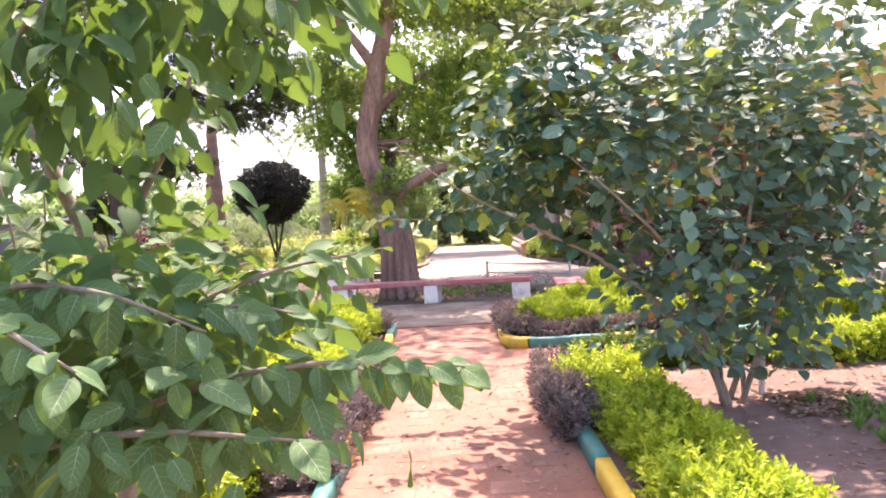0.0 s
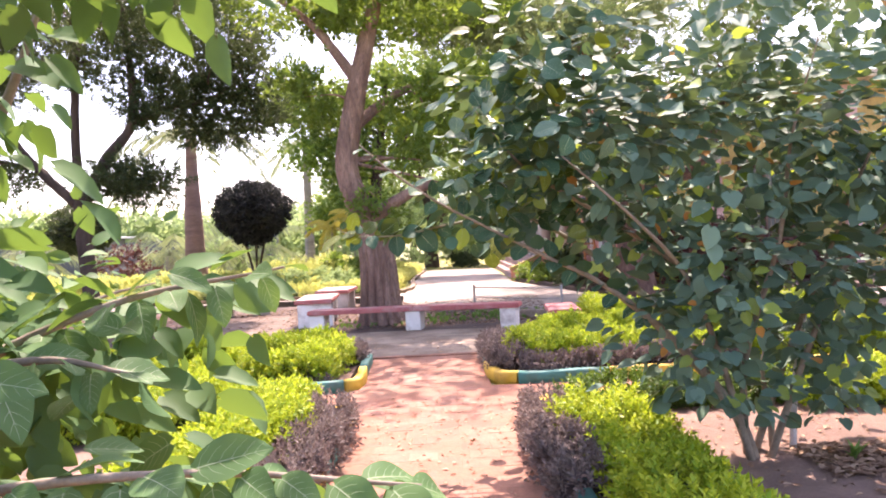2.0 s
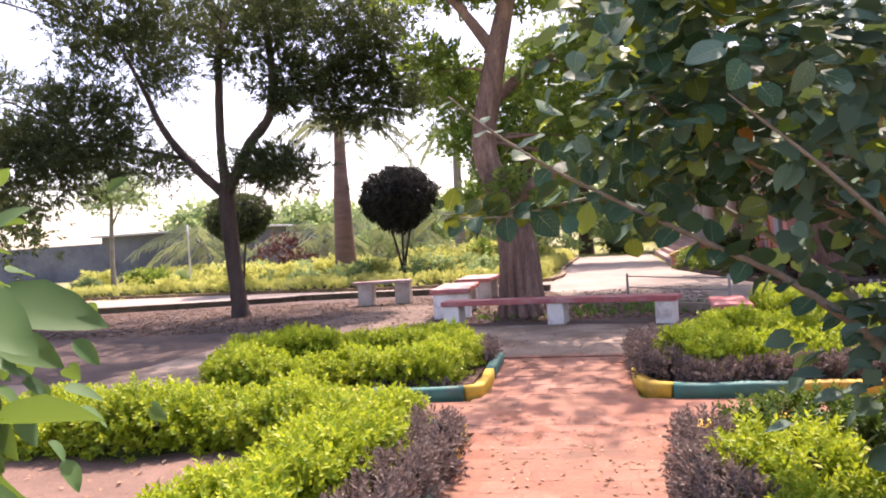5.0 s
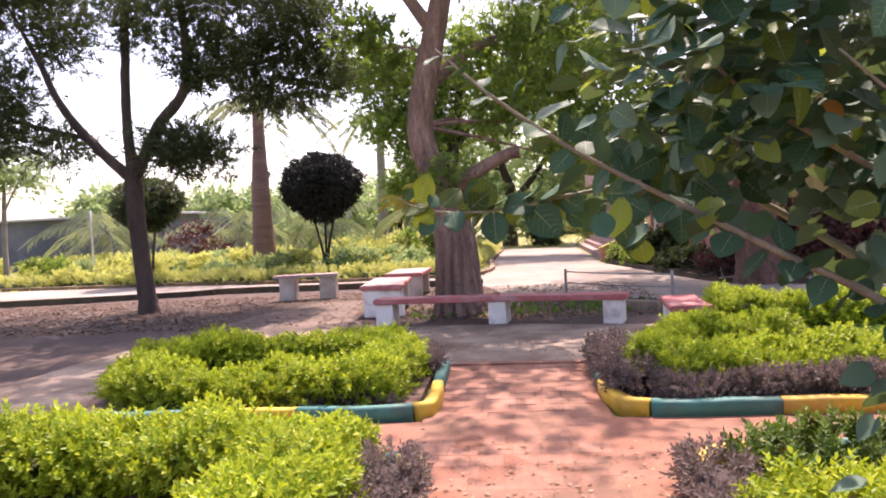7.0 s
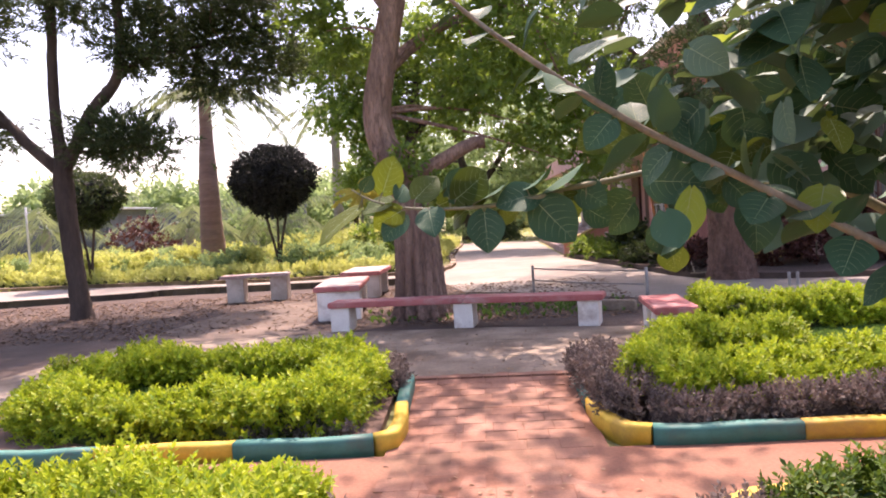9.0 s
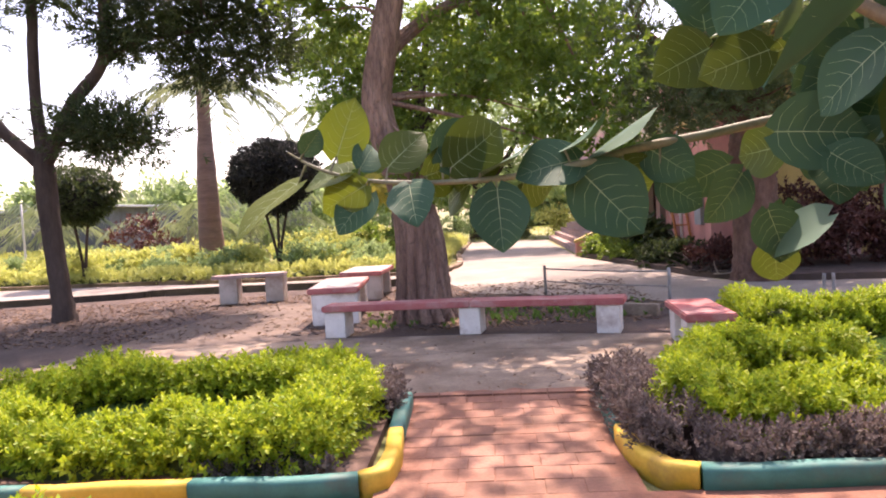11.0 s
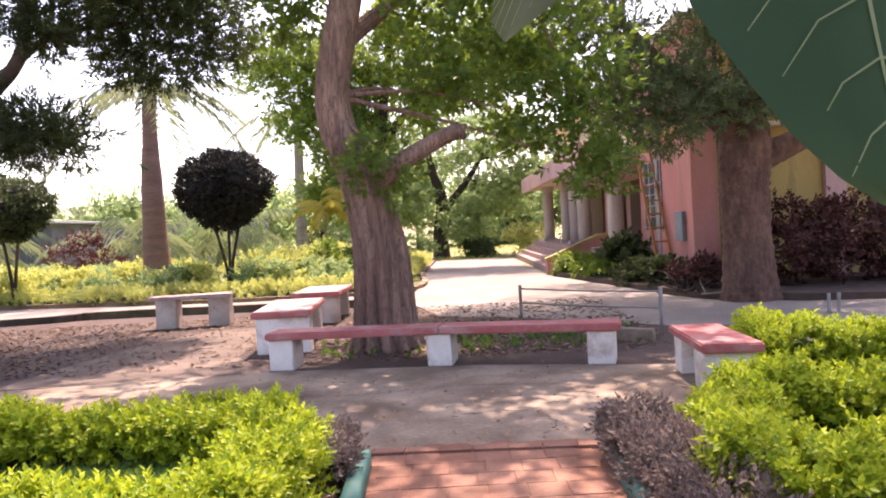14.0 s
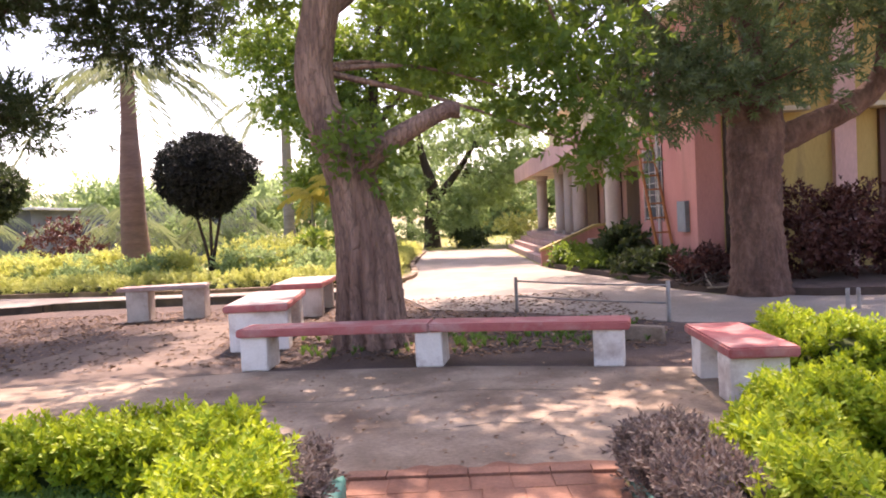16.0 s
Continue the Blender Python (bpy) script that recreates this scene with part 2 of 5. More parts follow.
BANYAN_LIT_DIM = foliage("dim_backlit_leaf", (0.045, 0.078, 0.014), (0.075, 0.11, 0.02), (0.17, 0.22, 0.02), 0.16, 0.5, 0.25)
BANYAN_YOUNG = foliage("young_leaf_blade", (0.16, 0.27, 0.05), (0.24, 0.34, 0.07), (0.45, 0.55, 0.05), 0.4, 0.4, 0.4)
ORANGE_LEAF = foliage("withered_leaf_blade", (0.40, 0.17, 0.04), (0.50, 0.26, 0.07), (0.6, 0.3, 0.06), 0.3, 0.6, 0.2)
VEIN = foliage("leaf_vein", (0.34, 0.44, 0.24), (0.40, 0.48, 0.27), (0.3, 0.4, 0.12), 0.15, 0.5, 0.3)
HEART = foliage("heart_leaf_blade", (0.05, 0.12, 0.05), (0.095, 0.19, 0.07), (0.26, 0.42, 0.04), 0.26, 0.6, 0.16)
TREE_LEAF = foliage("tree_leaf", (0.05, 0.11, 0.03), (0.11, 0.195, 0.045), (0.36, 0.5, 0.05), 0.46, 0.45, 0.3)
TREE_DARK = foliage("fine_dark_leaf", (0.026, 0.043, 0.024), (0.052, 0.082, 0.035), (0.15, 0.21, 0.045), 0.28, 0.5, 0.25)
TREE_GREY = foliage("feathery_leaf", (0.075, 0.115, 0.065), (0.14, 0.195, 0.10), (0.28, 0.36, 0.10), 0.4, 0.5, 0.25)
# Far tree leaves, lightened to hold the haze of distance.
TREE_FAR = foliage("hazed_far_leaf", (0.14, 0.22, 0.10), (0.26, 0.36, 0.17), (0.42, 0.55, 0.2), 0.48, 0.55, 0.2)
TOPIARY = foliage("black_green_leaf", (0.018, 0.022, 0.022), (0.04, 0.042, 0.04), (0.05, 0.06, 0.03), 0.06, 0.6, 0.12)
CROTON = foliage("maroon_leaf", (0.05, 0.018, 0.02), (0.15, 0.06, 0.045), (0.2, 0.06, 0.04), 0.15, 0.5, 0.3)
# Fronds greyed and lightened, haze included in the colour.
PALM_LEAF = foliage("hazed_frond_leaf", (0.17, 0.22, 0.15), (0.31, 0.35, 0.25), (0.35, 0.42, 0.12), 0.3, 0.5, 0.3)
PALM_DRY = foliage("yellow_palm_leaf", (0.42, 0.36, 0.06), (0.58, 0.48, 0.10), (0.7, 0.6, 0.1), 0.35, 0.5, 0.2)
m_, nt_, p_ = nodes_of("window_glass")
p_.inputs["Base Color"].default_value, p_.inputs["Roughness"].default_value = (0.10, 0.11, 0.12, 1), 0.08
GLASS = m_

# ---- mesh helpers ----
rng = np.random.default_rng(7)


def part(name, data, mat, parent, label=""):
    """Links a bmesh or mesh as one object under a thing or part."""
    if isinstance(data, bmesh.types.BMesh):
        me = bpy.data.meshes.new(name)
        data.to_mesh(me)
        data.free()
    else:
        me = data
    if mat is not None and not me.materials:
        me.materials.append(mat)
    ob = new(name, me)
    if parent is not None:
        ob.parent = parent
    return tagged(ob, label)


def thing(name, label, category, group="", at=(0, 0, 0), kind=""):
    ob = new(name)
    ob.empty_display_size = 0.1
    ob.location = at
    return tagged(ob, label, category, group, kind)


def block(sx, sy, sz, at=(0, 0, 0), turn=0.0, edge=0.012, rough=0.0):
    """A box standing on `at`, with worn edges."""
    bm = bmesh.new()
    bmesh.ops.create_cube(bm, size=1)
    bmesh.ops.scale(bm, vec=(sx, sy, sz), verts=bm.verts)
    bmesh.ops.translate(bm, vec=(0, 0, sz / 2), verts=bm.verts)
    if edge:
        bmesh.ops.bevel(bm, geom=bm.edges[:], offset=edge, segments=2, affect="EDGES", profile=0.6)
    if rough:
        for v in bm.verts:
            v.co += Vector(rng.normal(0, rough, 3))
    bmesh.ops.transform(bm, matrix=pose(*at, 0, 0, turn), verts=bm.verts)
    return bm


def slab(outline, top, thick):
    """A flat prism over an outline."""
    bm = bmesh.new()
    f = bm.faces.new([bm.verts.new((x, y, top)) for x, y in outline])
    if f.normal.z < 0 or f.calc_area() == 0:
        bm.normal_update()
    bm.normal_update()
    if f.normal.z < 0:
        f.normal_flip()
    r = bmesh.ops.extrude_face_region(bm, geom=[f])
    low = [g for g in r["geom"] if isinstance(g, bmesh.types.BMVert)]
    bmesh.ops.translate(bm, vec=(0, 0, -thick), verts=low)
    bmesh.ops.recalc_face_normals(bm, faces=bm.faces)
    return bm


def np_mesh(name, V, F, smooth=False, index=None):
    me = bpy.data.meshes.new(name)
    me.vertices.add(len(V))
    me.vertices.foreach_set("co", np.asarray(V, np.float32).ravel())
    F = np.asarray(F, np.int32)
    me.loops.add(F.size)
    me.loops.foreach_set("vertex_index", F.ravel())
    me.polygons.add(len(F))
    me.polygons.foreach_set("loop_start", np.arange(0, F.size, F.shape[1], dtype=np.int32))
    if index is not None:
        me.polygons.foreach_set("material_index", np.asarray(index, np.int32))
    if smooth:
        me.polygons.foreach_set("use_smooth", np.ones(len(F), bool))
    me.update(calc_edges=True)
    return me


def spline(points, n):
    """A smooth line through points (rows may carry a radius)."""
    P = np.asarray(points, float)
    P = np.vstack([2 * P[0] - P[1], P, 2 * P[-1] - P[-2]])
    out = []
    for i in range(1, len(P) - 2):
        for u in np.linspace(0, 1, n, endpoint=False):
            a, b, c, d = P[i - 1:i + 3]
            out.append(0.5 * (2 * b + (c - a) * u + (2 * a - 5 * b + 4 * c - d) * u * u + (3 * b - a - 3 * c + d) * u ** 3))
    out.append(P[-2])
    return np.array(out)


def tube_arrays(rows, sides=8, n=4, ridges=0.0, folds=7, lumps=0.0):
    """A tapered limb through rows of x, y, z, radius."""
    S = spline(rows, n)
    C, R = S[:, :3], np.maximum(S[:, 3], 0.0015)
    T = np.gradient(C, axis=0)
    T /= np.linalg.norm(T, axis=1)[:, None] + 1e-9
    ref = np.array([1.0, 0.13, 0.05])
    A = np.cross(T, ref)
    A /= np.linalg.norm(A, axis=1)[:, None] + 1e-9
    B = np.cross(T, A)
    th = np.linspace(0, 2 * np.pi, sides, endpoint=False)
    k = np.arange(len(C))
    mod = np.ones((len(C), sides))
    if ridges:
        drift = 0.10 * np.sin(k * 0.11)[:, None] + rng.normal(0, 0.015, (len(C), 1))
        fade = np.clip(1.25 - 2.6 * k / len(C), 0.12, 1)[:, None]
        mod += ridges * fade * (np.abs(np.sin(folds * 0.5 * (th[None] + drift))) - 0.6)
    if lumps:
        mod += lumps * rng.normal(0, 1, mod.shape)
        lump = rng.normal(0, 1, (len(C), 1)) * np.cos(th[None] - 2.1) + rng.normal(0, 1, (len(C), 1)) * np.sin(2 * th[None])
        mod += min(0.02, lumps) * lump
    V = C[:, None] + R[:, None, None] * mod[..., None] * (np.cos(th)[None, :, None] * A[:, None] + np.sin(th)[None, :, None] * B[:, None])
    V = V.reshape(-1, 3)
    i, j = np.meshgrid(np.arange(len(C) - 1), np.arange(sides), indexing="ij")
    a, b = i * sides + j, i * sides + (j + 1) % sides
    q = np.stack([a, b, b + sides, a + sides], -1).reshape(-1, 4)
    base, tip = len(V), len(V) + 1
    V = np.vstack([V, C[0], C[-1]])
    j = np.arange(sides)
    e = (len(C) - 1) * sides
    caps = np.vstack([np.stack([np.full(sides, base), (j + 1) % sides, j, j], -1), np.stack([np.full(sides, tip), e + j, e + (j + 1) % sides, e + (j + 1) % sides], -1)])
    F = np.vstack([q[:, [0, 1, 2]], q[:, [0, 2, 3]], caps[:, :3]])
    return V, F


def joined(pieces):
    Vs, Fs, at = [], [], 0
    for V, F in pieces:
        Vs.append(V)
        Fs.append(F + at)
        at += len(V)
    return np.vstack(Vs), np.vstack(Fs)


def tube(rows, **k):
    V, F = tube_arrays(rows, **k)
    return np_mesh("tube", V, F, smooth=True)


# leaf shapes: x across, y along from the stalk, z up
FLAT_LEAF = (np.array([(0, 0, 0), (0.25, 0.45, 0.08), (0, 1, -0.06), (-0.25, 0.45, 0.08)], float), np.array([(0, 1, 2), (0, 2, 3)]))
NARROW_LEAF = (np.array([(0, 0, 0), (0.14, 0.45, 0.04), (0, 1, -0.1), (-0.14, 0.45, 0.04)], float), np.array([(0, 1, 2), (0, 2, 3)]))


def lobed_leaf(width, heart, curl):
    """A broad leaf of twelve triangles, folded along its midrib."""
    ys = np.array([0.0, 0.1, 0.38, 0.68, 0.9])
    ws = np.array([0.30 * heart, 0.78, 1.0, 0.72, 0.3]) * width / 2
    mid = [(0, y, -curl * y * y) for y in (0.06, 0.38, 0.72, 1.02)]
    V = list(mid)
    for s in (1, -1):
        V += [(s * w, y - (0.10 * heart if k == 0 else 0), 0.10 * w / width * 2 - curl * y * y + 0.015 * s * math.sin(5 * y)) for k, (y, w) in enumerate(zip(ys, ws))]
    F = []
    for o in (4, 9):
        t = [(0, o, o + 1), (0, o + 1, o + 2), (0, o + 2, 1), (1, o + 2, o + 3), (1, o + 3, 2), (2, o + 3, o + 4), (2, o + 4, 3)]
        F += t if o == 4 else [f[::-1] for f in t]
    return np.array(V, float), np.array(F)


def sprig(count, length, spread, leaf, size):
    """A shoot with leaves along it."""
    pieces = []
    for k in range(count):
        a, u = k * 2.4, 0.25 + 0.75 * k / max(count - 1, 1)
        tilt = spread * (1.15 - 0.6 * u)
        m = np.array(Matrix.Rotation(a, 3, "Z") @ Matrix.Rotation(1.57 - tilt, 3, "X"))
        V = leaf[0] * size * (1.15 - 0.35 * u)
        pieces.append((V @ m.T + np.array([0, 0, u * length]), leaf[1]))
    return joined(pieces)


def scattered(name, pts, axis, sizes, shape, spin=None, smooth=False, jitter=0.5):
    """Many copies of a small shape in one mesh: its z along axis (bent by jitter), turned at random about it."""
    V0, F0 = shape
    n = len(pts)
    Z = np.asarray(axis, float) + rng.normal(0, jitter, (n, 3))
    Z /= np.linalg.norm(Z, axis=1)[:, None] + 1e-9
    X = np.cross(Z, rng.normal(0, 1, (n, 3)) if spin is None else spin)
    X /= np.linalg.norm(X, axis=1)[:, None] + 1e-9
    Y = np.cross(Z, X)
    s = np.asarray(sizes)[:, None, None]
    V = np.asarray(pts)[:, None] + s * (V0[None, :, 0:1] * X[:, None] + V0[None, :, 1:2] * Y[:, None] + V0[None, :, 2:3] * Z[:, None])
    F = F0[None] + (np.arange(n) * len(V0))[:, None, None]
    return np_mesh(name, V.reshape(-1, 3), F.reshape(-1, F0.shape[1]), smooth)


def cloud(blobs, spread=0.22, per=34, hollow=0.45):
    """Leaf places in clumps that fill ellipsoids unevenly: rows of x, y, z, rx, ry, rz, count."""
    P, A = [], []
    for x, y, z, rx, ry, rz, n in blobs:
        k = max(3, int(n / per))
        d = rng.normal(0, 1, (k, 3))
        d /= np.linalg.norm(d, axis=1)[:, None]
        c = d * (hollow + (1 - hollow) * rng.random(k) ** 0.6)[:, None]
        w = rng.random(k) ** 1.5 + 0.15
        pick = rng.choice(k, int(n), p=w / w.sum())
        r = np.array([rx, ry, rz])
        q = c[pick] * r + rng.normal(0, 1, (int(n), 3)) * np.array([spread, spread, spread * 0.62]) * (0.6 + w[pick])[:, None]
        P.append(q + (x, y, z))
        A.append(q / r + (0, 0, 0.35))
    return np.vstack(P), np.vstack(A)


# ---- ground ----
def sheet(name, size, cells, z, mat, label):
    t = np.linspace(-1, 1, cells + 1)
    g = np.sign(t) * np.abs(t) ** 3 * size
    X, Y = np.meshgrid(g, g + 20, indexing="ij")
    Z = np.full_like(X, z)
    V = np.stack([X, Y, Z], -1).reshape(-1, 3)
    i, j = np.meshgrid(np.arange(cells), np.arange(cells), indexing="ij")
    a = i * (cells + 1) + j
    F = np.stack([a, a + cells + 1, a + cells + 2, a + 1], -1).reshape(-1, 4)
    ob = part(name, np_mesh(name, V, F), mat, None)
    return tagged(ob, label, "ground", kind="structure")


def paving(name, outline, top, mat, label, category="path", thick=0.08):
    ob = part(name, slab(outline, top, thick), mat, None)
    return tagged(ob, label, category, kind="structure")


sheet("ground", 1500, 40, -0.03, GRASS, "rough garden ground of thin grass and earth")
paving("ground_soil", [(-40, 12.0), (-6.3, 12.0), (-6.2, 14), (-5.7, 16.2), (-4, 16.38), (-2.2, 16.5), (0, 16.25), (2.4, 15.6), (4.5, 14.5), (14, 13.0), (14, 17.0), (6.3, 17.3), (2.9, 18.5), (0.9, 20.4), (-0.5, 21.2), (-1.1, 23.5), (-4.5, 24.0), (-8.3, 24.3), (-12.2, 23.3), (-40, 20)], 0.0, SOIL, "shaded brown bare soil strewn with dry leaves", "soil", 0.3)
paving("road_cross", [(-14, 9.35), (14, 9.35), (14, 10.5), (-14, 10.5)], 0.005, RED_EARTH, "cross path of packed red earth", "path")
paving("road_walk", [(-30, 10.52), (-6.4, 10.52), (-4.3, 11.2), (-3.9, 12.85), (-0.95, 12.98), (0.75, 12.88), (4.5, 12.5), (14, 11.4), (14, 13.0), (4.5, 14.5), (2.4, 15.6), (0, 16.25), (-2.2, 16.5), (-4, 16.38), (-5.7, 16.2), (-6.2, 14), (-6.3, 12.0), (-30, 11.8)], 0.006, CONCRETE, "worn stained concrete walk with cracks and leaves", "walkway")
paving("road_drive", [(-1.25, 44.8), (-1.25, 27.7), (-1.1, 23.6), (-0.5, 21.2), (0.9, 20.4), (2.9, 18.5), (6.3, 17.3), (14, 17.0), (30, 16.5), (30, 19.0), (9, 19.6), (5.8, 20.5), (4.45, 21.4), (4.05, 22.6), (3.45, 26), (2.65, 29.6), (2.6, 30.6), (2.55, 43.5)], 0.010, DRIVE, "sunlit pale concrete drive beside the building", "driveway")
paving("road_strip", [(-1.12, 24.0), (-1.2, 27.0), (-5.4, 26.6), (-7.8, 27.1), (-12.2, 28.3), (-40, 33), (-40, 24.2), (-12.2, 24.3), (-8.3, 24.9), (-4.5, 24.5)], 0.012, DRIVE, "pale path strip behind the garden kerb", "path")
paving("ground_trodden", [(-5.7, 16.25), (-5.6, 17.4), (-5.25, 19.4), (-4.6, 20.9), (-3.7, 21.2), (-3.35, 19.5), (-3.2, 17.8), (-2.7, 16.9), (-2.2, 16.52), (-4, 16.40)], 0.004, TRODDEN, "trodden pale earth between the benches", "soil", 0.05)
for pts, lab in (([(-40, 21.5), (-12.2, 23.7), (-8.3, 24.6), (-4.5, 24.25), (-1.1, 23.8)], "low dark mossy kerb along the soil"), ([(-40, 33.4), (-12.2, 28.7), (-7.8, 27.4), (-5.4, 26.9), (-1.4, 27.4), (-1.35, 35), (-1.2, 44)], "low worn kerb before the yellow bushes")):
    pcs = []
    S = spline([(x, y, 0, 0) for x, y in pts], 6)[:, :3]
    for a, b in zip(S[:-1], S[1:]):
        d = b - a
        n = np.array([-d[1], d[0], 0]) / np.linalg.norm(d) * 0.09
        V = np.array([a - n, a + n, b + n, b - n])
        h = 0.15 if "dark" in lab else 0.10
        V = np.vstack([V + (0, 0, -0.05), V + (0, 0, h)])
        pcs.append((V, np.array([(4, 5, 6, 7), (0, 3, 7, 4), (1, 5, 6, 2), (0, 4, 5, 1), (3, 2, 6, 7)])))
    tagged(part("kerb_edge", np_mesh("kerb_edge", *joined(pcs)), DARK_KERB if "dark" in lab else CONCRETE, None), lab, "kerb", kind="structure")

# ---- painted kerbs ----
def kerb(label, line, first, length=1.03, group="painted kerbs"):
    """A kerb along a line, in blocks painted teal and yellow by turns."""
    ob = thing("kerb", label, "kerb", group)
    S = spline([(x, y, 0, 0) for x, y in line], 12)[:, :2]
    L = np.r_[0, np.cumsum(np.linalg.norm(np.diff(S, axis=0), axis=1))]
    count = max(1, round(L[-1] / length))
    cuts = np.linspace(0, L[-1], count + 1)
    for k in range(count):
        us = np.linspace(cuts[k] + 0.004, cuts[k + 1] - 0.004, 7)
        C = np.stack([np.interp(us, L, S[:, 0]), np.interp(us, L, S[:, 1])], 1)
        T = np.gradient(C, axis=0)
        N = np.stack([-T[:, 1], T[:, 0]], 1) / np.linalg.norm(T, axis=1)[:, None]
        prof = [(-0.055, -0.05), (-0.058, 0.11), (-0.045, 0.135), (0.045, 0.137), (0.056, 0.112), (0.055, -0.05)]
        V = np.array([[(*(c + n * w), z + 0.004 * math.sin(9 * c[0] + 7 * c[1])) for w, z in prof] for c, n in zip(C, N)]).reshape(-1, 3)
        F = [(i * 6 + j, i * 6 + (j + 1) % 6, i * 6 + 6 + (j + 1) % 6, i * 6 + 6 + j) for i in range(6) for j in range(6)]
        F += [(0, 5, 4, 1), (1, 4, 3, 2), (36, 37, 40, 41), (37, 38, 39, 40)]
        teal = (k + first) % 2 == 0
        part("kerb_block", np_mesh("kerb_block", V, F), TEAL if teal else YELLOW, ob, "teal painted block" if teal else "yellow painted block")
    return ob


kerb("teal and yellow painted kerb round the hedge bed", [(-0.88, 12.65), (-0.84, 11.6), (-0.80, 10.95), (-0.98, 10.6), (-2.1, 10.6), (-3.2, 10.58), (-4.1, 10.6)], 0)
kerb("teal and yellow painted kerb at the cross path", [(0.80, 12.5), (0.78, 11.3), (0.84, 10.8), (1.08, 10.54), (2.12, 10.52), (3.15, 10.5), (4.2, 10.48), (6.3, 10.45)], 0)
kerb("teal and yellow painted kerb beside the purple bushes", [(1.13, 5.7), (1.12, 7.4), (1.1, 8.6), (1.35, 9.25), (3, 9.3), (6, 9.3)], 0)
kerb("teal and yellow painted kerb along the path's edge", [(1.13, 0.55), (1.13, 3.0), (1.13, 5.69)], 1)
kerb("teal and yellow painted kerb under the purple bushes", [(-0.66, 1.0), (-0.66, 6.9), (-0.66, 8.7), (-0.95, 9.25), (-3, 9.3), (-6, 9.3)], 0)

# ---- benches ----
def leg_block(w, d, h, at, turn, parent, label="", mat=None):
    return part("leg", block(w, d, h, at, turn, 0.018, 0.003), mat or WHITE, parent, label)


def top_slab(outline, z, thick, mat, parent, label=""):
    bm = slab(outline, z + thick, thick)
    bmesh.ops.bevel(bm, geom=bm.edges[:], offset=0.014, segments=2, affect="EDGES")
    return part("seat_slab", bm, mat, parent, label)


def worn_face(outline, z, parent):
    """The slab's rubbed upper face, set in from its painted edge."""
    c = np.mean(outline, axis=0)
    rows = [tuple(c + (np.array(p) - c) * 0.95) for p in outline]
    part("worn_face", slab(rows, z + 0.004, 0.01), GREY_TOP, parent, "grey worn upper face")


b1 = thing("garden_bench", "long whitewashed masonry bench with worn red slabs", "bench", "garden benches")
leg_block(0.30, 0.42, 0.375, (-2.30, 16.76, 0), -6, b1)
leg_block(0.29, 0.42, 0.375, (-0.39, 16.52, 0), -9, b1)
leg_block(0.30, 0.42, 0.375, (1.42, 16.08, 0), -15, b1)
top_slab([(-2.50, 16.52), (-0.42, 16.27), (-0.36, 16.72), (-2.44, 16.99)], 0.375, 0.085, RED_TOP, b1)
top_slab([(-0.415, 16.27), (1.56, 15.78), (1.68, 16.22), (-0.355, 16.72)], 0.375, 0.085, RED_TOP, b1)
b2 = thing("garden_bench", "short whitewashed bench with red slab beside the hedge", "bench", "garden benches")
leg_block(0.46, 0.30, 0.37, (2.18, 14.36, 0), -3, b2)
leg_block(0.42, 0.28, 0.37, (2.24, 15.28, 0), -3, b2)
top_slab([(1.92, 14.16), (2.45, 14.12), (2.50, 15.44), (2.00, 15.5)], 0.37, 0.085, RED_TOP, b2)
b3 = thing("garden_bench", "small pale stone bench with two thick legs", "bench", "garden benches")
leg_block(0.38, 0.42, 0.54, (-5.66, 21.85, 0), 4, b3, mat=AGED)
leg_block(0.38, 0.42, 0.54, (-4.70, 21.95, 0), 4, b3, mat=AGED)
top_slab([(-5.98, 21.58), (-4.45, 21.72), (-4.5, 22.15), (-6.0, 22.02)], 0.54, 0.07, GREY_TOP, b3)
b4 = thing("garden_bench", "whitewashed bench with faded grey slab by the trunk", "bench", "garden benches")
leg_block(0.78, 0.3, 0.49, (-2.72, 21.3, 0), 2, b4, mat=AGED)
leg_block(0.78, 0.3, 0.49, (-2.72, 22.5, 0), 2, b4, mat=AGED)
top_slab([(-3.17, 21.1), (-2.3, 21.06), (-2.26, 22.75), (-3.15, 22.8)], 0.49, 0.085, RED_TOP, b4, "faded red-edged slab")
worn_face([(-3.17, 21.1), (-2.3, 21.06), (-2.26, 22.75), (-3.15, 22.8)], 0.575, b4)
b5 = thing("garden_bench", "whitewashed bench with faded red-edged slab", "bench", "garden benches")
leg_block(0.74, 0.3, 0.50, (-2.60, 18.05, 0), 3, b5)
leg_block(0.74, 0.3, 0.50, (-2.74, 19.6, 0), 3, b5)
top_slab([(-3.02, 17.85), (-2.2, 17.82), (-2.34, 19.85), (-3.15, 19.9)], 0.50, 0.085, RED_TOP, b5, "faded red slab")
worn_face([(-3.02, 17.85), (-2.2, 17.82), (-2.34, 19.85), (-3.15, 19.9)], 0.585, b5)
kb = part("kerb_stone", block(0.75, 0.14, 0.2, (1.98, 17.4, -0.03), -35, 0.015, 0.004), CONCRETE, None)
tagged(kb, "low grey concrete edging block between the benches", "kerb")

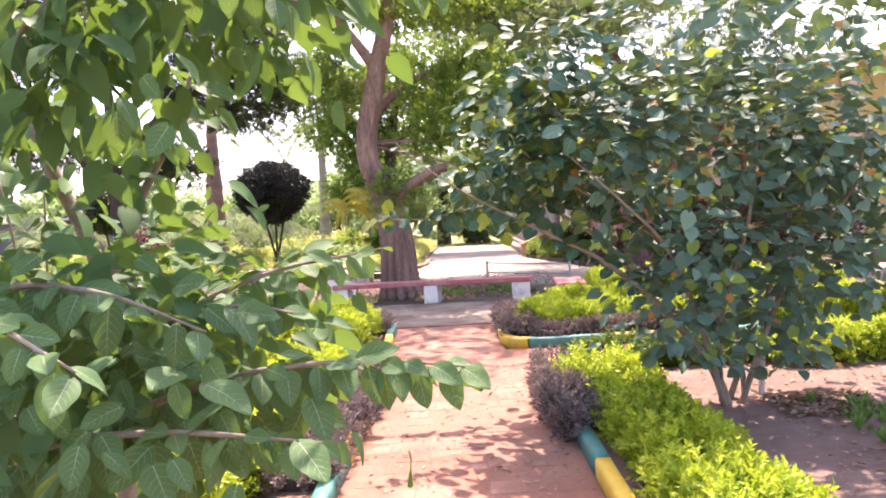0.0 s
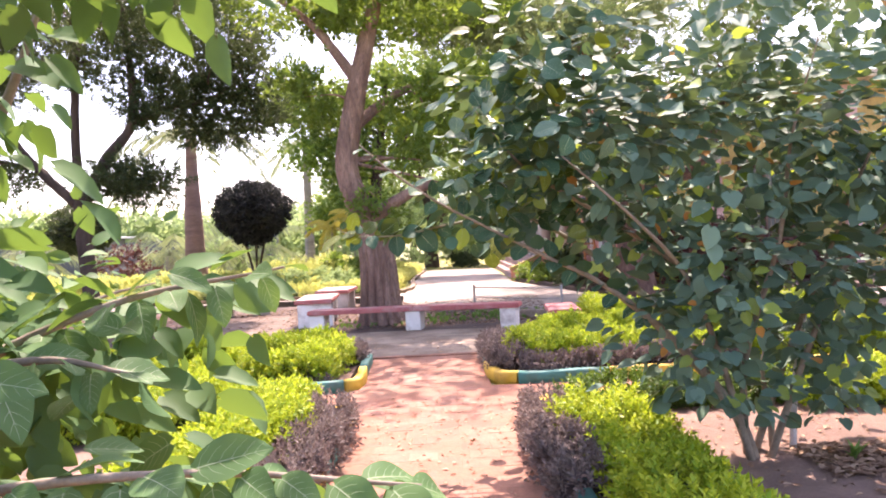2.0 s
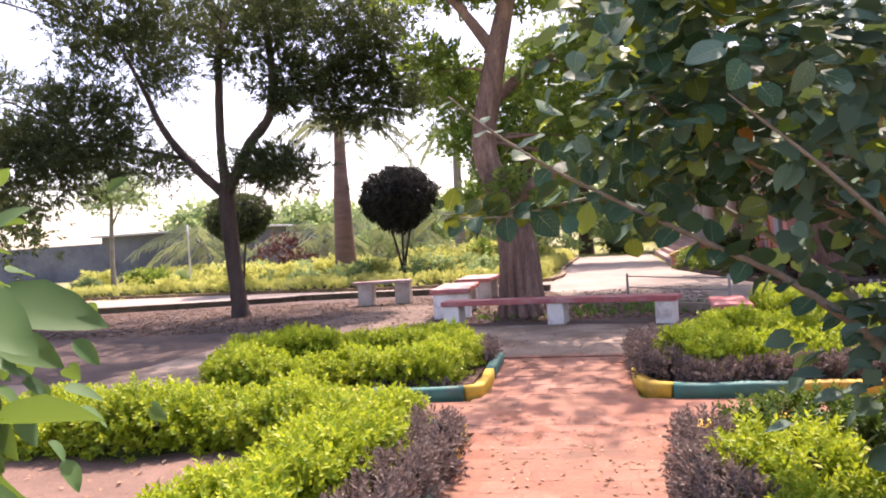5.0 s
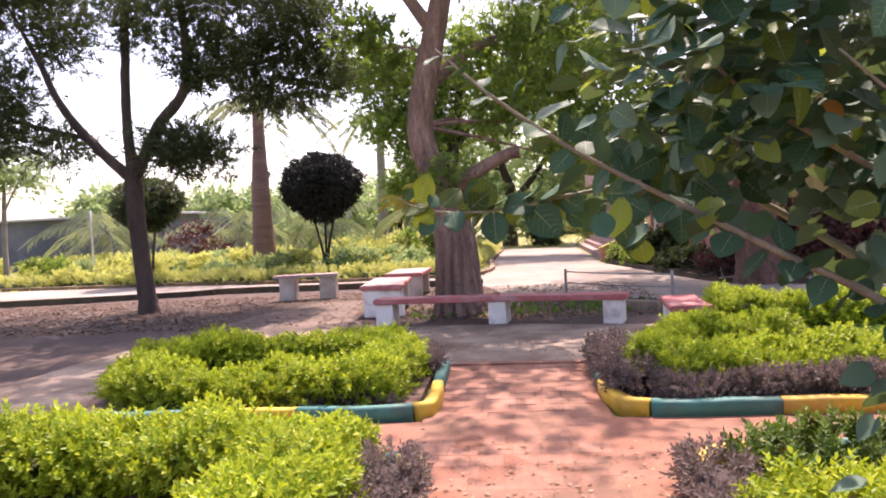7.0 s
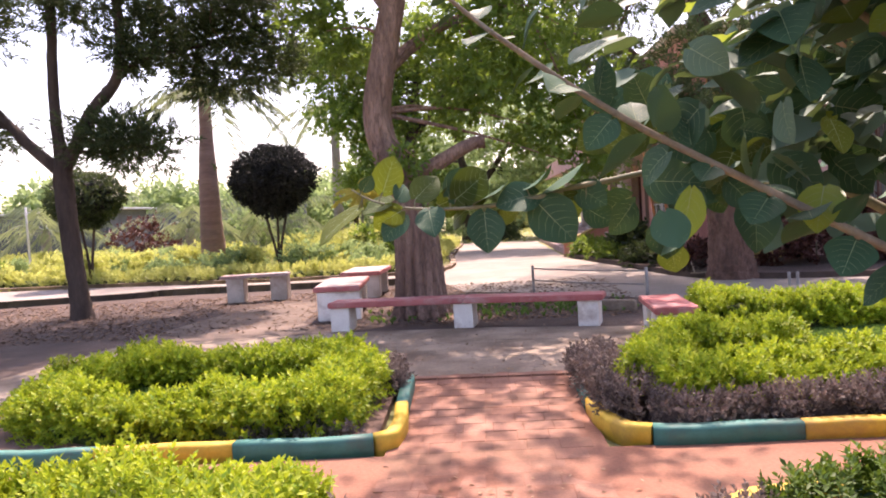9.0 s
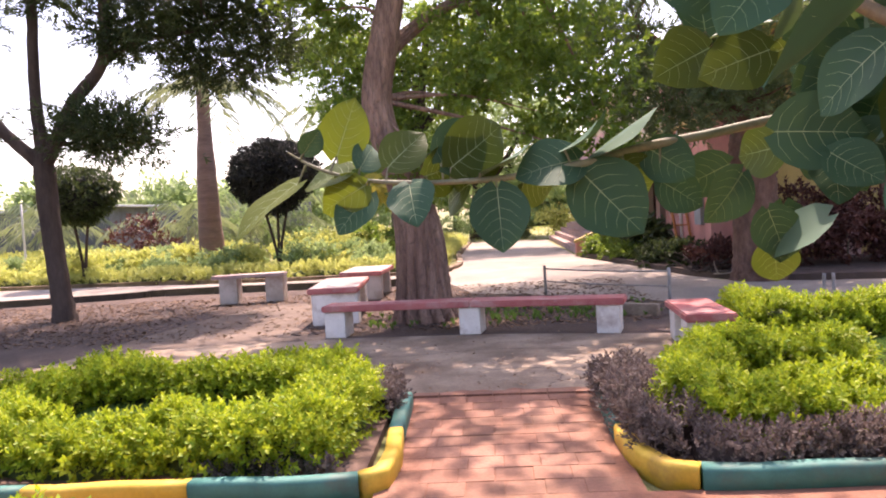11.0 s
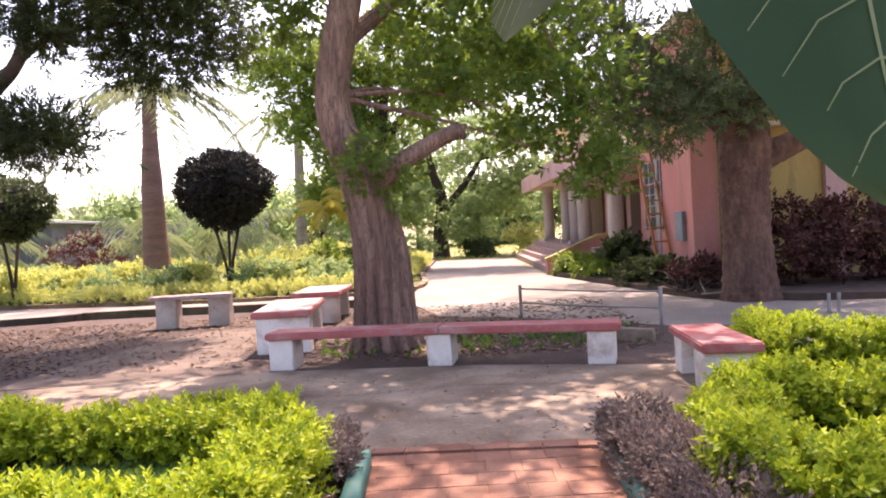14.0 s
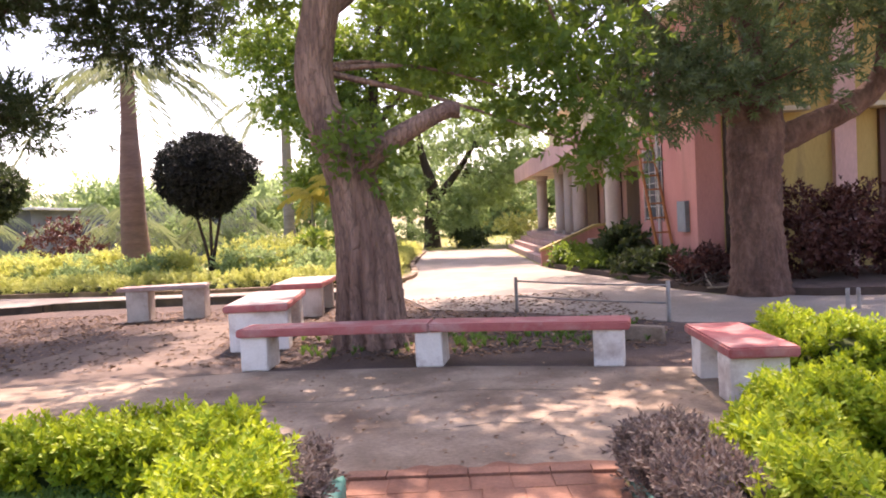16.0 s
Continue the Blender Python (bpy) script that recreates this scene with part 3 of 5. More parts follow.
# cracks in the concrete walk
for line in ([(-0.3, 13.9), (0.1, 14.05), (0.35, 14.0), (0.62, 14.25), (0.75, 14.2)], [(-3.4, 15.0), (-2.2, 15.1), (-1.2, 14.95), (-0.2, 15.15), (0.9, 14.95)], [(0.4, 13.2), (0.55, 13.5), (0.5, 13.8)], [(1.2, 13.4), (1.25, 14.2), (1.6, 15.0)]):
    S = spline([(x, y, 0, 0) for x, y in line], 6)[:, :2] + rng.normal(0, 0.012, (len(line) * 6 - 5, 2))
    V, F = [], []
    for k, p in enumerate(S):
        w = 0.005 + 0.006 * rng.random()
        V += [(p[0] - w * 0.4, p[1] - w, 0.0103), (p[0] + w * 0.4, p[1] + w, 0.0103)]
        if k:
            F.append((2 * k - 2, 2 * k - 1, 2 * k + 1, 2 * k))
    tagged(part("walk_crack", np_mesh("walk_crack", np.array(V), F), DARK_KERB, None), "thin dark crack in the concrete walk", "crack", kind="structure")

# earth and grit washed over the walk's broken edge
for lab, y0, x0, x1, wide, seed in (("red earth washed over the walk's broken edge", 13.0, -0.92, 0.82, 0.10, 3.1),):
    xs = np.linspace(x0, x1, 36)
    bow = np.sin(np.linspace(0, math.pi, 36)) ** 0.5 * wide
    low = [(x, y0 - b * (0.6 + 0.9 * noise.noise((x * 5, seed, 0)))) for x, b in zip(xs, bow)]
    top = [(x, y0 + 0.01 + b * (0.7 + 1.1 * noise.noise((x * 6, seed + 9, 0)))) for x, b in zip(xs, bow)]
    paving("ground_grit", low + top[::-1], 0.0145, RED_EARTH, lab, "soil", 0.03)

# ---- railing ----
rail = thing("railing", "low weathered steel pipe railing along the drive", "railing")
posts = [(0.89, 20.42), (2.77, 18.6), (5.36, 18.94), (5.50, 18.92)]
for x, y in posts:
    h = 0.56 if x < 4 else 0.3
    part("post", tube([(x, y, -0.05, 0.028), (x, y, h / 2, 0.028), (x, y, h, 0.028)], sides=10, n=2), STEEL, rail)
(x0, y0), (x1, y1) = posts[:2]
for z in (0.5, 0.26):
    part("bar", tube([(x0, y0, z, 0.014), ((x0 + x1) / 2, (y0 + y1) / 2, z - 0.015, 0.014), (x1, y1, z, 0.014)], sides=8, n=3), STEEL, rail)

# ---- hedges ----
HEDGE_LEAF = (np.array([(0, 0, 0), (0.25, 0.42, 0.08), (0, 1, -0.08), (-0.25, 0.42, 0.08)], float), np.array([(0, 1, 2), (0, 2, 3)]))
GOLD_SPRIG = sprig(12, 0.12, 1.15, HEDGE_LEAF, 0.042)
PURPLE_SPRIG = sprig(8, 0.09, 0.9, FLAT_LEAF, 0.034)


def hedge(name, label, line, width, height, mat, core, shape, density, category="hedge", group="", sizes=(0.65, 1.5), lumpy=0.13, base=0.0):
    """A clipped row of bushes along a line: a shade-coloured core and a coat of shoots."""
    ob = thing(name, label, category, group)
    S = spline([(x, y, 0, 0) for x, y in line], 8)[:, :2]
    L = np.r_[0, np.cumsum(np.linalg.norm(np.diff(S, axis=0), axis=1))]
    n = int(L[-1] * (width + 2 * height) * density)
    seed = rng.random(2) * 50

    def lump(p):
        return 1 + lumpy * 4 * (noise.noise((p[0] * 1.7 + seed[0], p[1] * 1.7, p[2])) * 0.6 + 0.4 * noise.noise((p[0] * 4 + seed[1], p[1] * 4, p[2] * 3)))

    reach = 0.42 * width
    u = rng.uniform(-reach, L[-1] + reach, n)
    c = np.stack([np.interp(u, L, S[:, 0]), np.interp(u, L, S[:, 1])], 1)
    e = np.stack([np.interp(u + 0.05, L, S[:, 0]), np.interp(u + 0.05, L, S[:, 1])], 1) - np.stack([np.interp(u - 0.05, L, S[:, 0]), np.interp(u - 0.05, L, S[:, 1])], 1)
    for end, m in ((S[1] - S[0], u <= 0.02), (S[-1] - S[-2], u >= L[-1] - 0.02)):
        e[m] = end
    e /= np.linalg.norm(e, axis=1)[:, None] + 1e-9
    over = np.where(u < 0, u, np.where(u > L[-1], u - L[-1], 0))
    c = c + e * over[:, None]
    shrink = np.sqrt(np.maximum(0.04, 1 - (over / (reach * 1.05)) ** 2))
    nrm = np.stack([-e[:, 1], e[:, 0]], 1)
    th = np.pi * rng.random(n)
    k = np.abs(np.cos(th)) ** 0.55 * np.sign(np.cos(th))
    h = np.abs(np.sin(th)) ** 0.55
    P = np.zeros((n, 3))
    P[:, :2] = c + nrm * (k * width / 2 * shrink)[:, None]
    P[:, 2] = base + 0.04 + (height - 0.06) * h * (0.35 + 0.65 * shrink)
    f = np.array([lump(p) for p in P])
    depth = 1 - 0.16 * rng.random(n) ** 2
    P[:, :2] = c + (P[:, :2] - c) * (f * depth)[:, None]
    P[:, 2] = base + (P[:, 2] - base) * f * depth
    A = np.zeros((n, 3))
    A[:, :2] = nrm * k[:, None] * 0.9 + e * (over / reach)[:, None]
    A[:, 2] = 0.35 + h
    part("foliage", scattered("foliage", P - A / np.linalg.norm(A, axis=1)[:, None] * 0.03, A, rng.uniform(*sizes, n), shape, jitter=0.45), mat, ob)
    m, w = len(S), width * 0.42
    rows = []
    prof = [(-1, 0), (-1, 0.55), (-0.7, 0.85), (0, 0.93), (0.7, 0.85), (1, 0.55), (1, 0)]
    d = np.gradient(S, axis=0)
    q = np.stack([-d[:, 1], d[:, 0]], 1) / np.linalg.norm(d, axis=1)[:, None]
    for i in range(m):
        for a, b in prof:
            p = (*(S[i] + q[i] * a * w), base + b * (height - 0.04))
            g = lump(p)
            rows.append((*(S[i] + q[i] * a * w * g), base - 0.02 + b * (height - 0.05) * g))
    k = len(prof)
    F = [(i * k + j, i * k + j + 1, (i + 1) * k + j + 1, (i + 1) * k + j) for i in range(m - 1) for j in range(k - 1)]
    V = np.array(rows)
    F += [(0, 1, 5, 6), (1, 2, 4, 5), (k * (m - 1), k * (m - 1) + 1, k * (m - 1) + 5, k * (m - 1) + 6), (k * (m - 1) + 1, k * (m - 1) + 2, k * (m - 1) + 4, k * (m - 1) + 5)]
    # Solid filler against see-through, dark to stand for the shade within.
    part("inside", np_mesh("inside", V, F, True), core, ob, "dark solid core, inner shade in its colour")
    return ob


G = "golden hedges"
def gold(line, width, height, density=800, label="bright yellow-green clipped leafy hedge", mat=None):
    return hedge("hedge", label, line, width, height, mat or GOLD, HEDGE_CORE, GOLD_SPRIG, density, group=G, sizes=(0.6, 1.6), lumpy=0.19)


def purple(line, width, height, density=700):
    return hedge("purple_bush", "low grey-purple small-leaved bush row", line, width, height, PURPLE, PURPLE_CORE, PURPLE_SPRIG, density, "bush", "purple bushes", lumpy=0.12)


for pts in ([(-1.0, 12.75), (-0.95, 10.72), (-3.9, 10.7), (-4.45, 11.2), (-4.7, 12.5), (-4.2, 13.3), (-3.2, 13.45), (-2.0, 13.2)], [(0.86, 12.7), (0.9, 10.85), (1.2, 10.62), (12, 10.55), (12, 15.4), (3.0, 15.9), (2.65, 15.6), (2.62, 13.9), (1.7, 13.4)], [(1.2, -4), (1.2, 9.15), (12, 9.2), (12, -4)], [(-0.74, -4), (-0.74, 9.15), (-12, 9.2), (-12, -4)]):
    paving("ground_bed", pts, 0.05, BED_SOIL, "planting bed of dry brown earth", "soil", 0.12)
# north-west bed: a ring of hedge round a small lawn
gold([(-1.4, 11.14), (-2.2, 11.12), (-3.1, 11.14), (-3.85, 11.35)], 0.48, 0.36)
gold([(-3.95, 11.5), (-4.2, 12.1), (-4.05, 12.75)], 0.55, 0.36)
gold([(-4.0, 12.95), (-3.2, 13.1), (-2.2, 12.97), (-1.5, 12.65)], 0.5, 0.40)
gold([(-1.42, 12.45), (-1.36, 11.9), (-1.38, 11.3)], 0.46, 0.37)
purple([(-1.02, 12.2), (-1.04, 12.45), (-1.06, 12.7)], 0.3, 0.32)
purple([(-1.15, 10.88), (-2.0, 10.86)], 0.14, 0.14, 500)
# north-east bed
gold([(1.6, 11.22), (2.3, 11.27), (3.3, 11.27), (4.6, 11.2), (6.5, 11.2)], 0.5, 0.36)
gold([(1.44, 11.3), (1.45, 11.9), (1.55, 12.5), (1.9, 12.95)], 0.56, 0.41)
gold([(1.9, 13.0), (2.3, 12.8), (2.75, 12.6)], 0.52, 0.44)
gold([(2.9, 15.3), (3.1, 14.75), (4.2, 14.6), (5.4, 14.6), (6.8, 14.6)], 0.56, 0.42)
purple([(1.04, 10.95), (0.98, 11.7), (0.94, 12.3), (0.94, 12.65)], 0.40, 0.34)
purple([(1.12, 10.84), (1.6, 10.78)], 0.34, 0.25)
purple([(1.7, 10.8), (2.6, 10.78), (3.6, 10.78)], 0.28, 0.31)
# south-west bed
gold([(-1.5, 9.0), (-2.3, 8.95), (-3.3, 8.9), (-4.4, 8.8), (-5.6, 8.6)], 0.75, 0.40)
gold([(-1.35, 9.0), (-1.3, 8.0), (-1.4, 6.9), (-1.45, 5.8), (-1.5, 4.8)], 0.64, 0.40)
purple([(-0.78, 8.6), (-0.76, 8.1), (-0.8, 7.5)], 0.42, 0.32)
purple([(-0.8, 7.3), (-0.8, 6.6), (-0.85, 5.6)], 0.38, 0.26)
# south-east bed
gold([(1.55, 7.95), (1.56, 7.6), (1.6, 6.9), (1.62, 6.0), (1.62, 5.0), (1.64, 4.2)], 0.52, 0.27)
gold([(1.55, 8.82), (2.6, 8.92), (3.4, 8.95)], 0.5, 0.24, 620, "sparser green clipped hedge at the bed's edge", GREEN_HEDGE)
gold([(3.6, 8.6), (4.6, 8.7), (5.8, 8.7)], 0.5, 0.3)
purple([(1.14, 8.85), (1.12, 8.4)], 0.34, 0.27)
purple([(1.08, 8.1), (1.09, 7.3), (1.12, 6.45)], 0.36, 0.28)

# ---- trees ----
def limbs(ob, rows, mat, first="trunk", **k):
    for i, r in enumerate(rows):
        kk = dict(k)
        if i:
            kk["ridges"] = kk.get("ridges", 0) * 0.5
        part(first if i == 0 else "limb", tube(r, **kk), mat, ob)


def twigs(ob, limb_rows, blobs, mat, per=3, lowest=0.0):
    """Thin branches from the nearest limb into each mass of leaves."""
    S = np.vstack([spline(r, 6) for r in limb_rows])
    S = S[S[:, 2] >= lowest]
    pcs = []
    for b in blobs:
        c, r = np.array(b[:3]), np.array(b[3:6])
        for _ in range(per):
            e = c + rng.normal(0, 0.45, 3) * r
            k = int(np.argmin(np.linalg.norm(S[:, :3] - e, axis=1) + 0.4 * np.maximum(0, S[:, 2] - e[2])))
            a = S[k]
            mid = (a[:3] + e) / 2 + rng.normal(0, 0.08, 3) * np.linalg.norm(e - a[:3]) + (0, 0, 0.08)
            pcs.append(tube_arrays([(*a[:3], min(0.05, a[3] * 0.5)), (*mid, 0.025), (*e, 0.006)], sides=5, n=4))
    tagged(part("branchwork", np_mesh("branchwork", *joined(pcs), True), mat, ob), kind="stuff")


def tree(name, label, limb_rows, bark, blobs, leaf_mat, shape, size, spread=0.22, per=34, category="tree", sides=14, n=6, ridges=0.0, folds=7, lumps=0.0, hollow=0.45, bits=3, jitter=0.7, sawn=-1, lowest=0.0):
    ob = thing(name, label, category)
    limbs(ob, limb_rows, bark, sides=sides, n=n, ridges=ridges, folds=folds, lumps=lumps)
    twigs(ob, [r for i, r in enumerate(limb_rows) if i != sawn], blobs, bark, bits, lowest)
    P, A = cloud(blobs, spread, per, hollow)
    part("crown", scattered("crown", P, A, rng.uniform(0.7, 1.25, len(P)) * size, shape, jitter=jitter), leaf_mat, ob)
    return ob


BUNCH = sprig(5, 0.8, 1.0, FLAT_LEAF, 0.75)
FINE = sprig(9, 1.0, 0.8, NARROW_LEAF, 0.55)

# the grooved leaning tree behind the long bench
tree("garden_tree", "leaning tree with a grooved brown trunk and a sawn-off limb",
     [[(-1.17, 18.0, -0.1, 0.52), (-1.18, 18.0, 0.35, 0.41), (-1.2, 18.0, 1.3, 0.36), (-1.36, 18.0, 2.15, 0.30), (-1.62, 18.02, 2.8, 0.255), (-1.74, 18.05, 3.5, 0.24), (-1.55, 18.05, 4.5, 0.225), (-1.2, 18.2, 6.0, 0.18), (-0.6, 18.4, 8.2, 0.08)],
      [(-1.36, 17.95, 2.0, 0.18), (-1.05, 17.8, 2.36, 0.15), (-0.6, 17.7, 2.63, 0.12), (-0.15, 17.65, 2.84, 0.105), (0.06, 17.65, 2.85, 0.10)],
      [(-1.6, 18.05, 4.2, 0.13), (-0.6, 18.6, 5.0, 0.09), (0.8, 18.8, 5.4, 0.05)],
      [(-1.4, 18.1, 5.2, 0.13), (-2.4, 18.4, 6.6, 0.08), (-3.6, 18.6, 7.6, 0.04)]], BARK,
     [(0.0, 18.6, 4.3, 1.0, 0.9, 0.8, 430), (0.7, 18.7, 4.9, 1.1, 1.0, 0.7, 430), (1.1, 18.6, 3.3, 0.5, 0.5, 0.7, 230), (1.7, 18.6, 4.2, 0.6, 0.6, 0.8, 240), (1.9, 18.5, 2.3, 0.26, 0.25, 0.38, 130), (1.75, 18.5, 3.1, 0.3, 0.3, 0.4, 120), (-0.4, 18.5, 3.5, 0.5, 0.5, 0.4, 150), (-1.15, 17.75, 2.45, 0.25, 0.2, 0.35, 130),
      # Masses above z 6 are mostly unseen, added to dapple benches, walk and path.
      (-0.8, 18.7, 7.0, 1.9, 2.0, 0.7, 1300), (0.9, 18.8, 7.4, 1.9, 2.0, 0.7, 1300), (-3.0, 18.8, 7.5, 1.8, 2.0, 0.7, 1200), (-0.5, 21.5, 8.2, 2.5, 1.8, 0.7, 1300), (-2.4, 18.2, 5.0, 0.6, 0.7, 0.5, 350), (1.3, 17.0, 7.8, 1.8, 1.8, 0.7, 650), (0.4, 15.6, 8.4, 1.3, 1.6, 0.6, 320)],
     TREE_LEAF, BUNCH, 0.19, spread=0.17, per=16, sides=112, n=14, ridges=0.32, folds=13, lumps=0.005, sawn=1, lowest=3.4, bits=1)

# the dark forked tree on the soil
tree("forked_tree", "dark forked tree with fine drooping leaves",
     [[(-8.44, 20.3, -0.1, 0.27), (-8.46, 20.3, 0.4, 0.2), (-8.55, 20.3, 1.6, 0.185), (-8.6, 20.3, 2.8, 0.2), (-8.6, 20.3, 3.3, 0.16)],
      [(-8.6, 20.3, 3.0, 0.14), (-9.3, 20.25, 3.7, 0.11), (-10.15, 20.3, 4.7, 0.09), (-10.6, 20.2, 5.8, 0.06), (-11.3, 20.2, 7.2, 0.03)],
      [(-8.6, 20.3, 3.1, 0.14), (-8.66, 20.3, 4.4, 0.11), (-8.6, 20.3, 5.6, 0.10), (-8.45, 20.3, 7.0, 0.09), (-8.6, 22.0, 8.6, 0.04)],
      [(-8.6, 20.3, 3.0, 0.15), (-7.9, 20.3, 4.2, 0.13), (-7.25, 20.3, 5.0, 0.11), (-7.2, 20.3, 6.6, 0.09), (-7.4, 20.3, 8.6, 0.04)],
      [(-7.6, 20.3, 4.6, 0.08), (-6.8, 20.6, 5.3, 0.06), (-5.7, 21.4, 5.7, 0.04), (-4.7, 22, 6.4, 0.02)],
      [(-9.6, 20.3, 4.0, 0.06), (-11.0, 20.1, 4.4, 0.05), (-12.6, 20, 5.0, 0.03)]], BARK_DARK,
     [(-12.4, 20, 4.9, 1.5, 1.5, 1.2, 2200), (-13.8, 20, 4.0, 1.3, 1.5, 1.0, 1440), (-11.2, 20.4, 6.6, 1.3, 1.6, 0.9, 1040), (-8.3, 20.5, 8.0, 2.4, 2, 0.9, 1360), (-5.9, 20.5, 7.2, 1.4, 1.4, 1.0, 1440),
      # Masses above z 8 are an unseen crown extension, added to shade the soil.
      (-5.4, 21.8, 5.6, 1.4, 1.0, 1.0, 1700), (-4.6, 22, 6.2, 1.0, 1.0, 0.8, 640), (-6.9, 20.4, 5.6, 0.7, 0.7, 0.6, 640), (-7.3, 20.2, 3.6, 0.6, 0.7, 0.4, 520), (-6.75, 20.2, 3.5, 0.4, 0.7, 0.35, 300), (-12.2, 17.5, 8.7, 2.2, 1.8, 0.7, 2500), (-8.4, 17.0, 8.9, 2.2, 1.8, 0.7, 2500), (-5.2, 17.6, 8.9, 1.8, 1.8, 0.7, 2500), (-15.5, 18, 8.6, 2.2, 2, 0.8, 1300), (-11.6, 20.2, 7.8, 1.8, 1.6, 0.8, 1280), (-10.4, 20.3, 3.9, 0.5, 0.5, 0.35, 280), (-7.9, 20.3, 6.4, 0.6, 0.6, 0.5, 360), (-15.2, 20, 5.6, 1.4, 1.5, 1.2, 1200), (-10.5, 23.6, 8.2, 2.4, 1.8, 0.7, 1200), (-6.4, 24.6, 8.6, 2.4, 2.0, 0.7, 1200)],
     TREE_DARK, FINE, 0.24, spread=0.2, per=18, lumps=0.03)

# the stout tree before the building
tree("stout_tree", "stout spreading tree with rough trunk and feathery foliage",
     [[(5.08, 21.2, -0.1, 0.56), (5.08, 21.2, 0.2, 0.48), (5.06, 21.2, 1.0, 0.42), (5.05, 21.2, 2.0, 0.43), (5.1, 21.2, 2.7, 0.46), (5.2, 21.25, 3.3, 0.30)],
      [(5.2, 21.2, 2.45, 0.26), (5.9, 21.15, 2.75, 0.21), (6.7, 21.1, 3.1, 0.19), (7.15, 21.0, 3.6, 0.18), (7.3, 21.0, 4.6, 0.15), (7.8, 21, 6.5, 0.08)],
      [(5.1, 21.2, 2.8, 0.24), (4.4, 21.0, 3.4, 0.18), (3.6, 20.8, 4.2, 0.12), (2.8, 20.6, 5.0, 0.06)],
      [(5.2, 21.3, 3.2, 0.26), (5.3, 21.8, 4.5, 0.2), (4.6, 22.6, 6.4, 0.14), (3.8, 24.5, 7.6, 0.08), (3.6, 28.5, 8.8, 0.04)]], BARK_STOUT,
     # Masses beyond y 23 are mostly unseen, added to throw shade on the drive.
     [(2.3, 20.4, 4.3, 0.9, 0.8, 0.9, 560), (3.2, 20.3, 3.5, 0.8, 0.7, 0.7, 430), (2.6, 20.0, 3.2, 0.4, 0.4, 0.4, 130), (4.3, 20.3, 4.2, 1.0, 0.8, 0.8, 480), (4.6, 20.2, 3.3, 0.5, 0.5, 0.3, 150), (5.5, 20.2, 3.6, 0.3, 0.4, 0.45, 150), (5.6, 20.4, 5.2, 1.1, 1.0, 0.7, 420), (7.4, 20.4, 5.2, 0.9, 0.9, 0.5, 320), (6.3, 20.0, 4.4, 0.6, 0.5, 0.4, 200), (7.5, 20.0, 4.3, 0.8, 0.6, 0.4, 240), (8.7, 20.1, 4.2, 0.7, 0.6, 0.4, 200), (1.0, 24.6, 8.6, 2.0, 1.8, 0.8, 2500), (4.2, 26.5, 9.2, 2.0, 1.6, 0.8, 1300), (8.6, 20.6, 4.9, 0.8, 1.0, 0.7, 300),
      (3.2, 20.6, 6.4, 1.8, 1.6, 0.9, 800), (6.5, 20.6, 7.0, 2.4, 1.8, 1.0, 900), (9.0, 20.6, 6.5, 1.5, 1.6, 1.0, 600), (3.0, 23.2, 7.6, 2.0, 1.8, 0.8, 2500), (2.0, 26.0, 8.4, 2.0, 2.0, 0.8, 1400), (5.5, 24.5, 8.0, 2.2, 2.0, 0.8, 2500), (4.0, 29.5, 9.0, 2.4, 2.2, 0.8, 1400)],
     TREE_GREY, FINE, 0.26, spread=0.2, per=16, sides=40, n=12, ridges=0.12, folds=7, lumps=0.02)


# palms
def frond(base, out, rise, length, droop, leaf_len, count=26):
    """A bowed rib with narrow hanging leaflets."""
    out = np.array(out, float)
    us = np.linspace(0, 1, 9)
    C = np.array([np.array(base) + out * length * u + np.array([0, 0, rise * u - droop * u * u]) for u in us])
    rib = tube_arrays([(*c, 0.03 * (1.05 - u)) for c, u in zip(C, us)], sides=4, n=1)
    t = np.linspace(0.12, 1, count)
    P = np.stack([np.interp(t, us, C[:, k]) for k in range(3)], 1)
    side = np.array([-out[1], out[0], 0])
    pcs = [rib]
    for p, u in zip(P, t):
        for s in (1, -1):
            d = side * s * 0.7 + out * 0.45 + np.array([0, 0, -0.35 - 0.5 * rng.random()])
            d /= np.linalg.norm(d)
            l = leaf_len * (1.1 - 0.6 * abs(u - 0.45)) * rng.uniform(0.8, 1.1)
            w = np.array([0, 0, 0.028]) + out * 0.022
            q = p + d * l + np.array([0, 0, -0.12 * l])
            m = p + d * l * 0.5
            pcs.append((np.array([p, m + w, q, m - w]), np.array([(0, 1, 2), (0, 2, 3)])))
    return joined(pcs)


def palm(label, x, y, rows, top, fronds, length, bark, leaf=None, rise=1.2, droop=2.6, leaf_len=0.7, name="palm_tree"):
    ob = thing(name, label, "palm")
    part("trunk", tube([(x + dx, y, z, r) for dx, z, r in rows], sides=14, n=6, lumps=0.012), bark, ob)
    for k in range(fronds):
        a = k * 2.399 + rng.random() * 0.4
        u = k / fronds
        V, F = frond((x + rows[-1][0], y, top), (math.cos(a), math.sin(a), 0), rise * (1.3 - 1.3 * u), length * rng.uniform(0.85, 1.1), droop * (0.6 + 0.6 * u), leaf_len)
        part("frond", np_mesh("frond", V, F), leaf or PALM_LEAF, ob)
    return ob


palm("royal palm with stout brown trunk", -9.85, 32, [(0.05, -0.1, 0.55), (0.03, 0.5, 0.46), (0.0, 2.0, 0.38), (0.02, 3.6, 0.33), (0.05, 5.0, 0.24), (0.1, 6.6, 0.2)], 6.6, 13, 3.0, BARK_PALM)
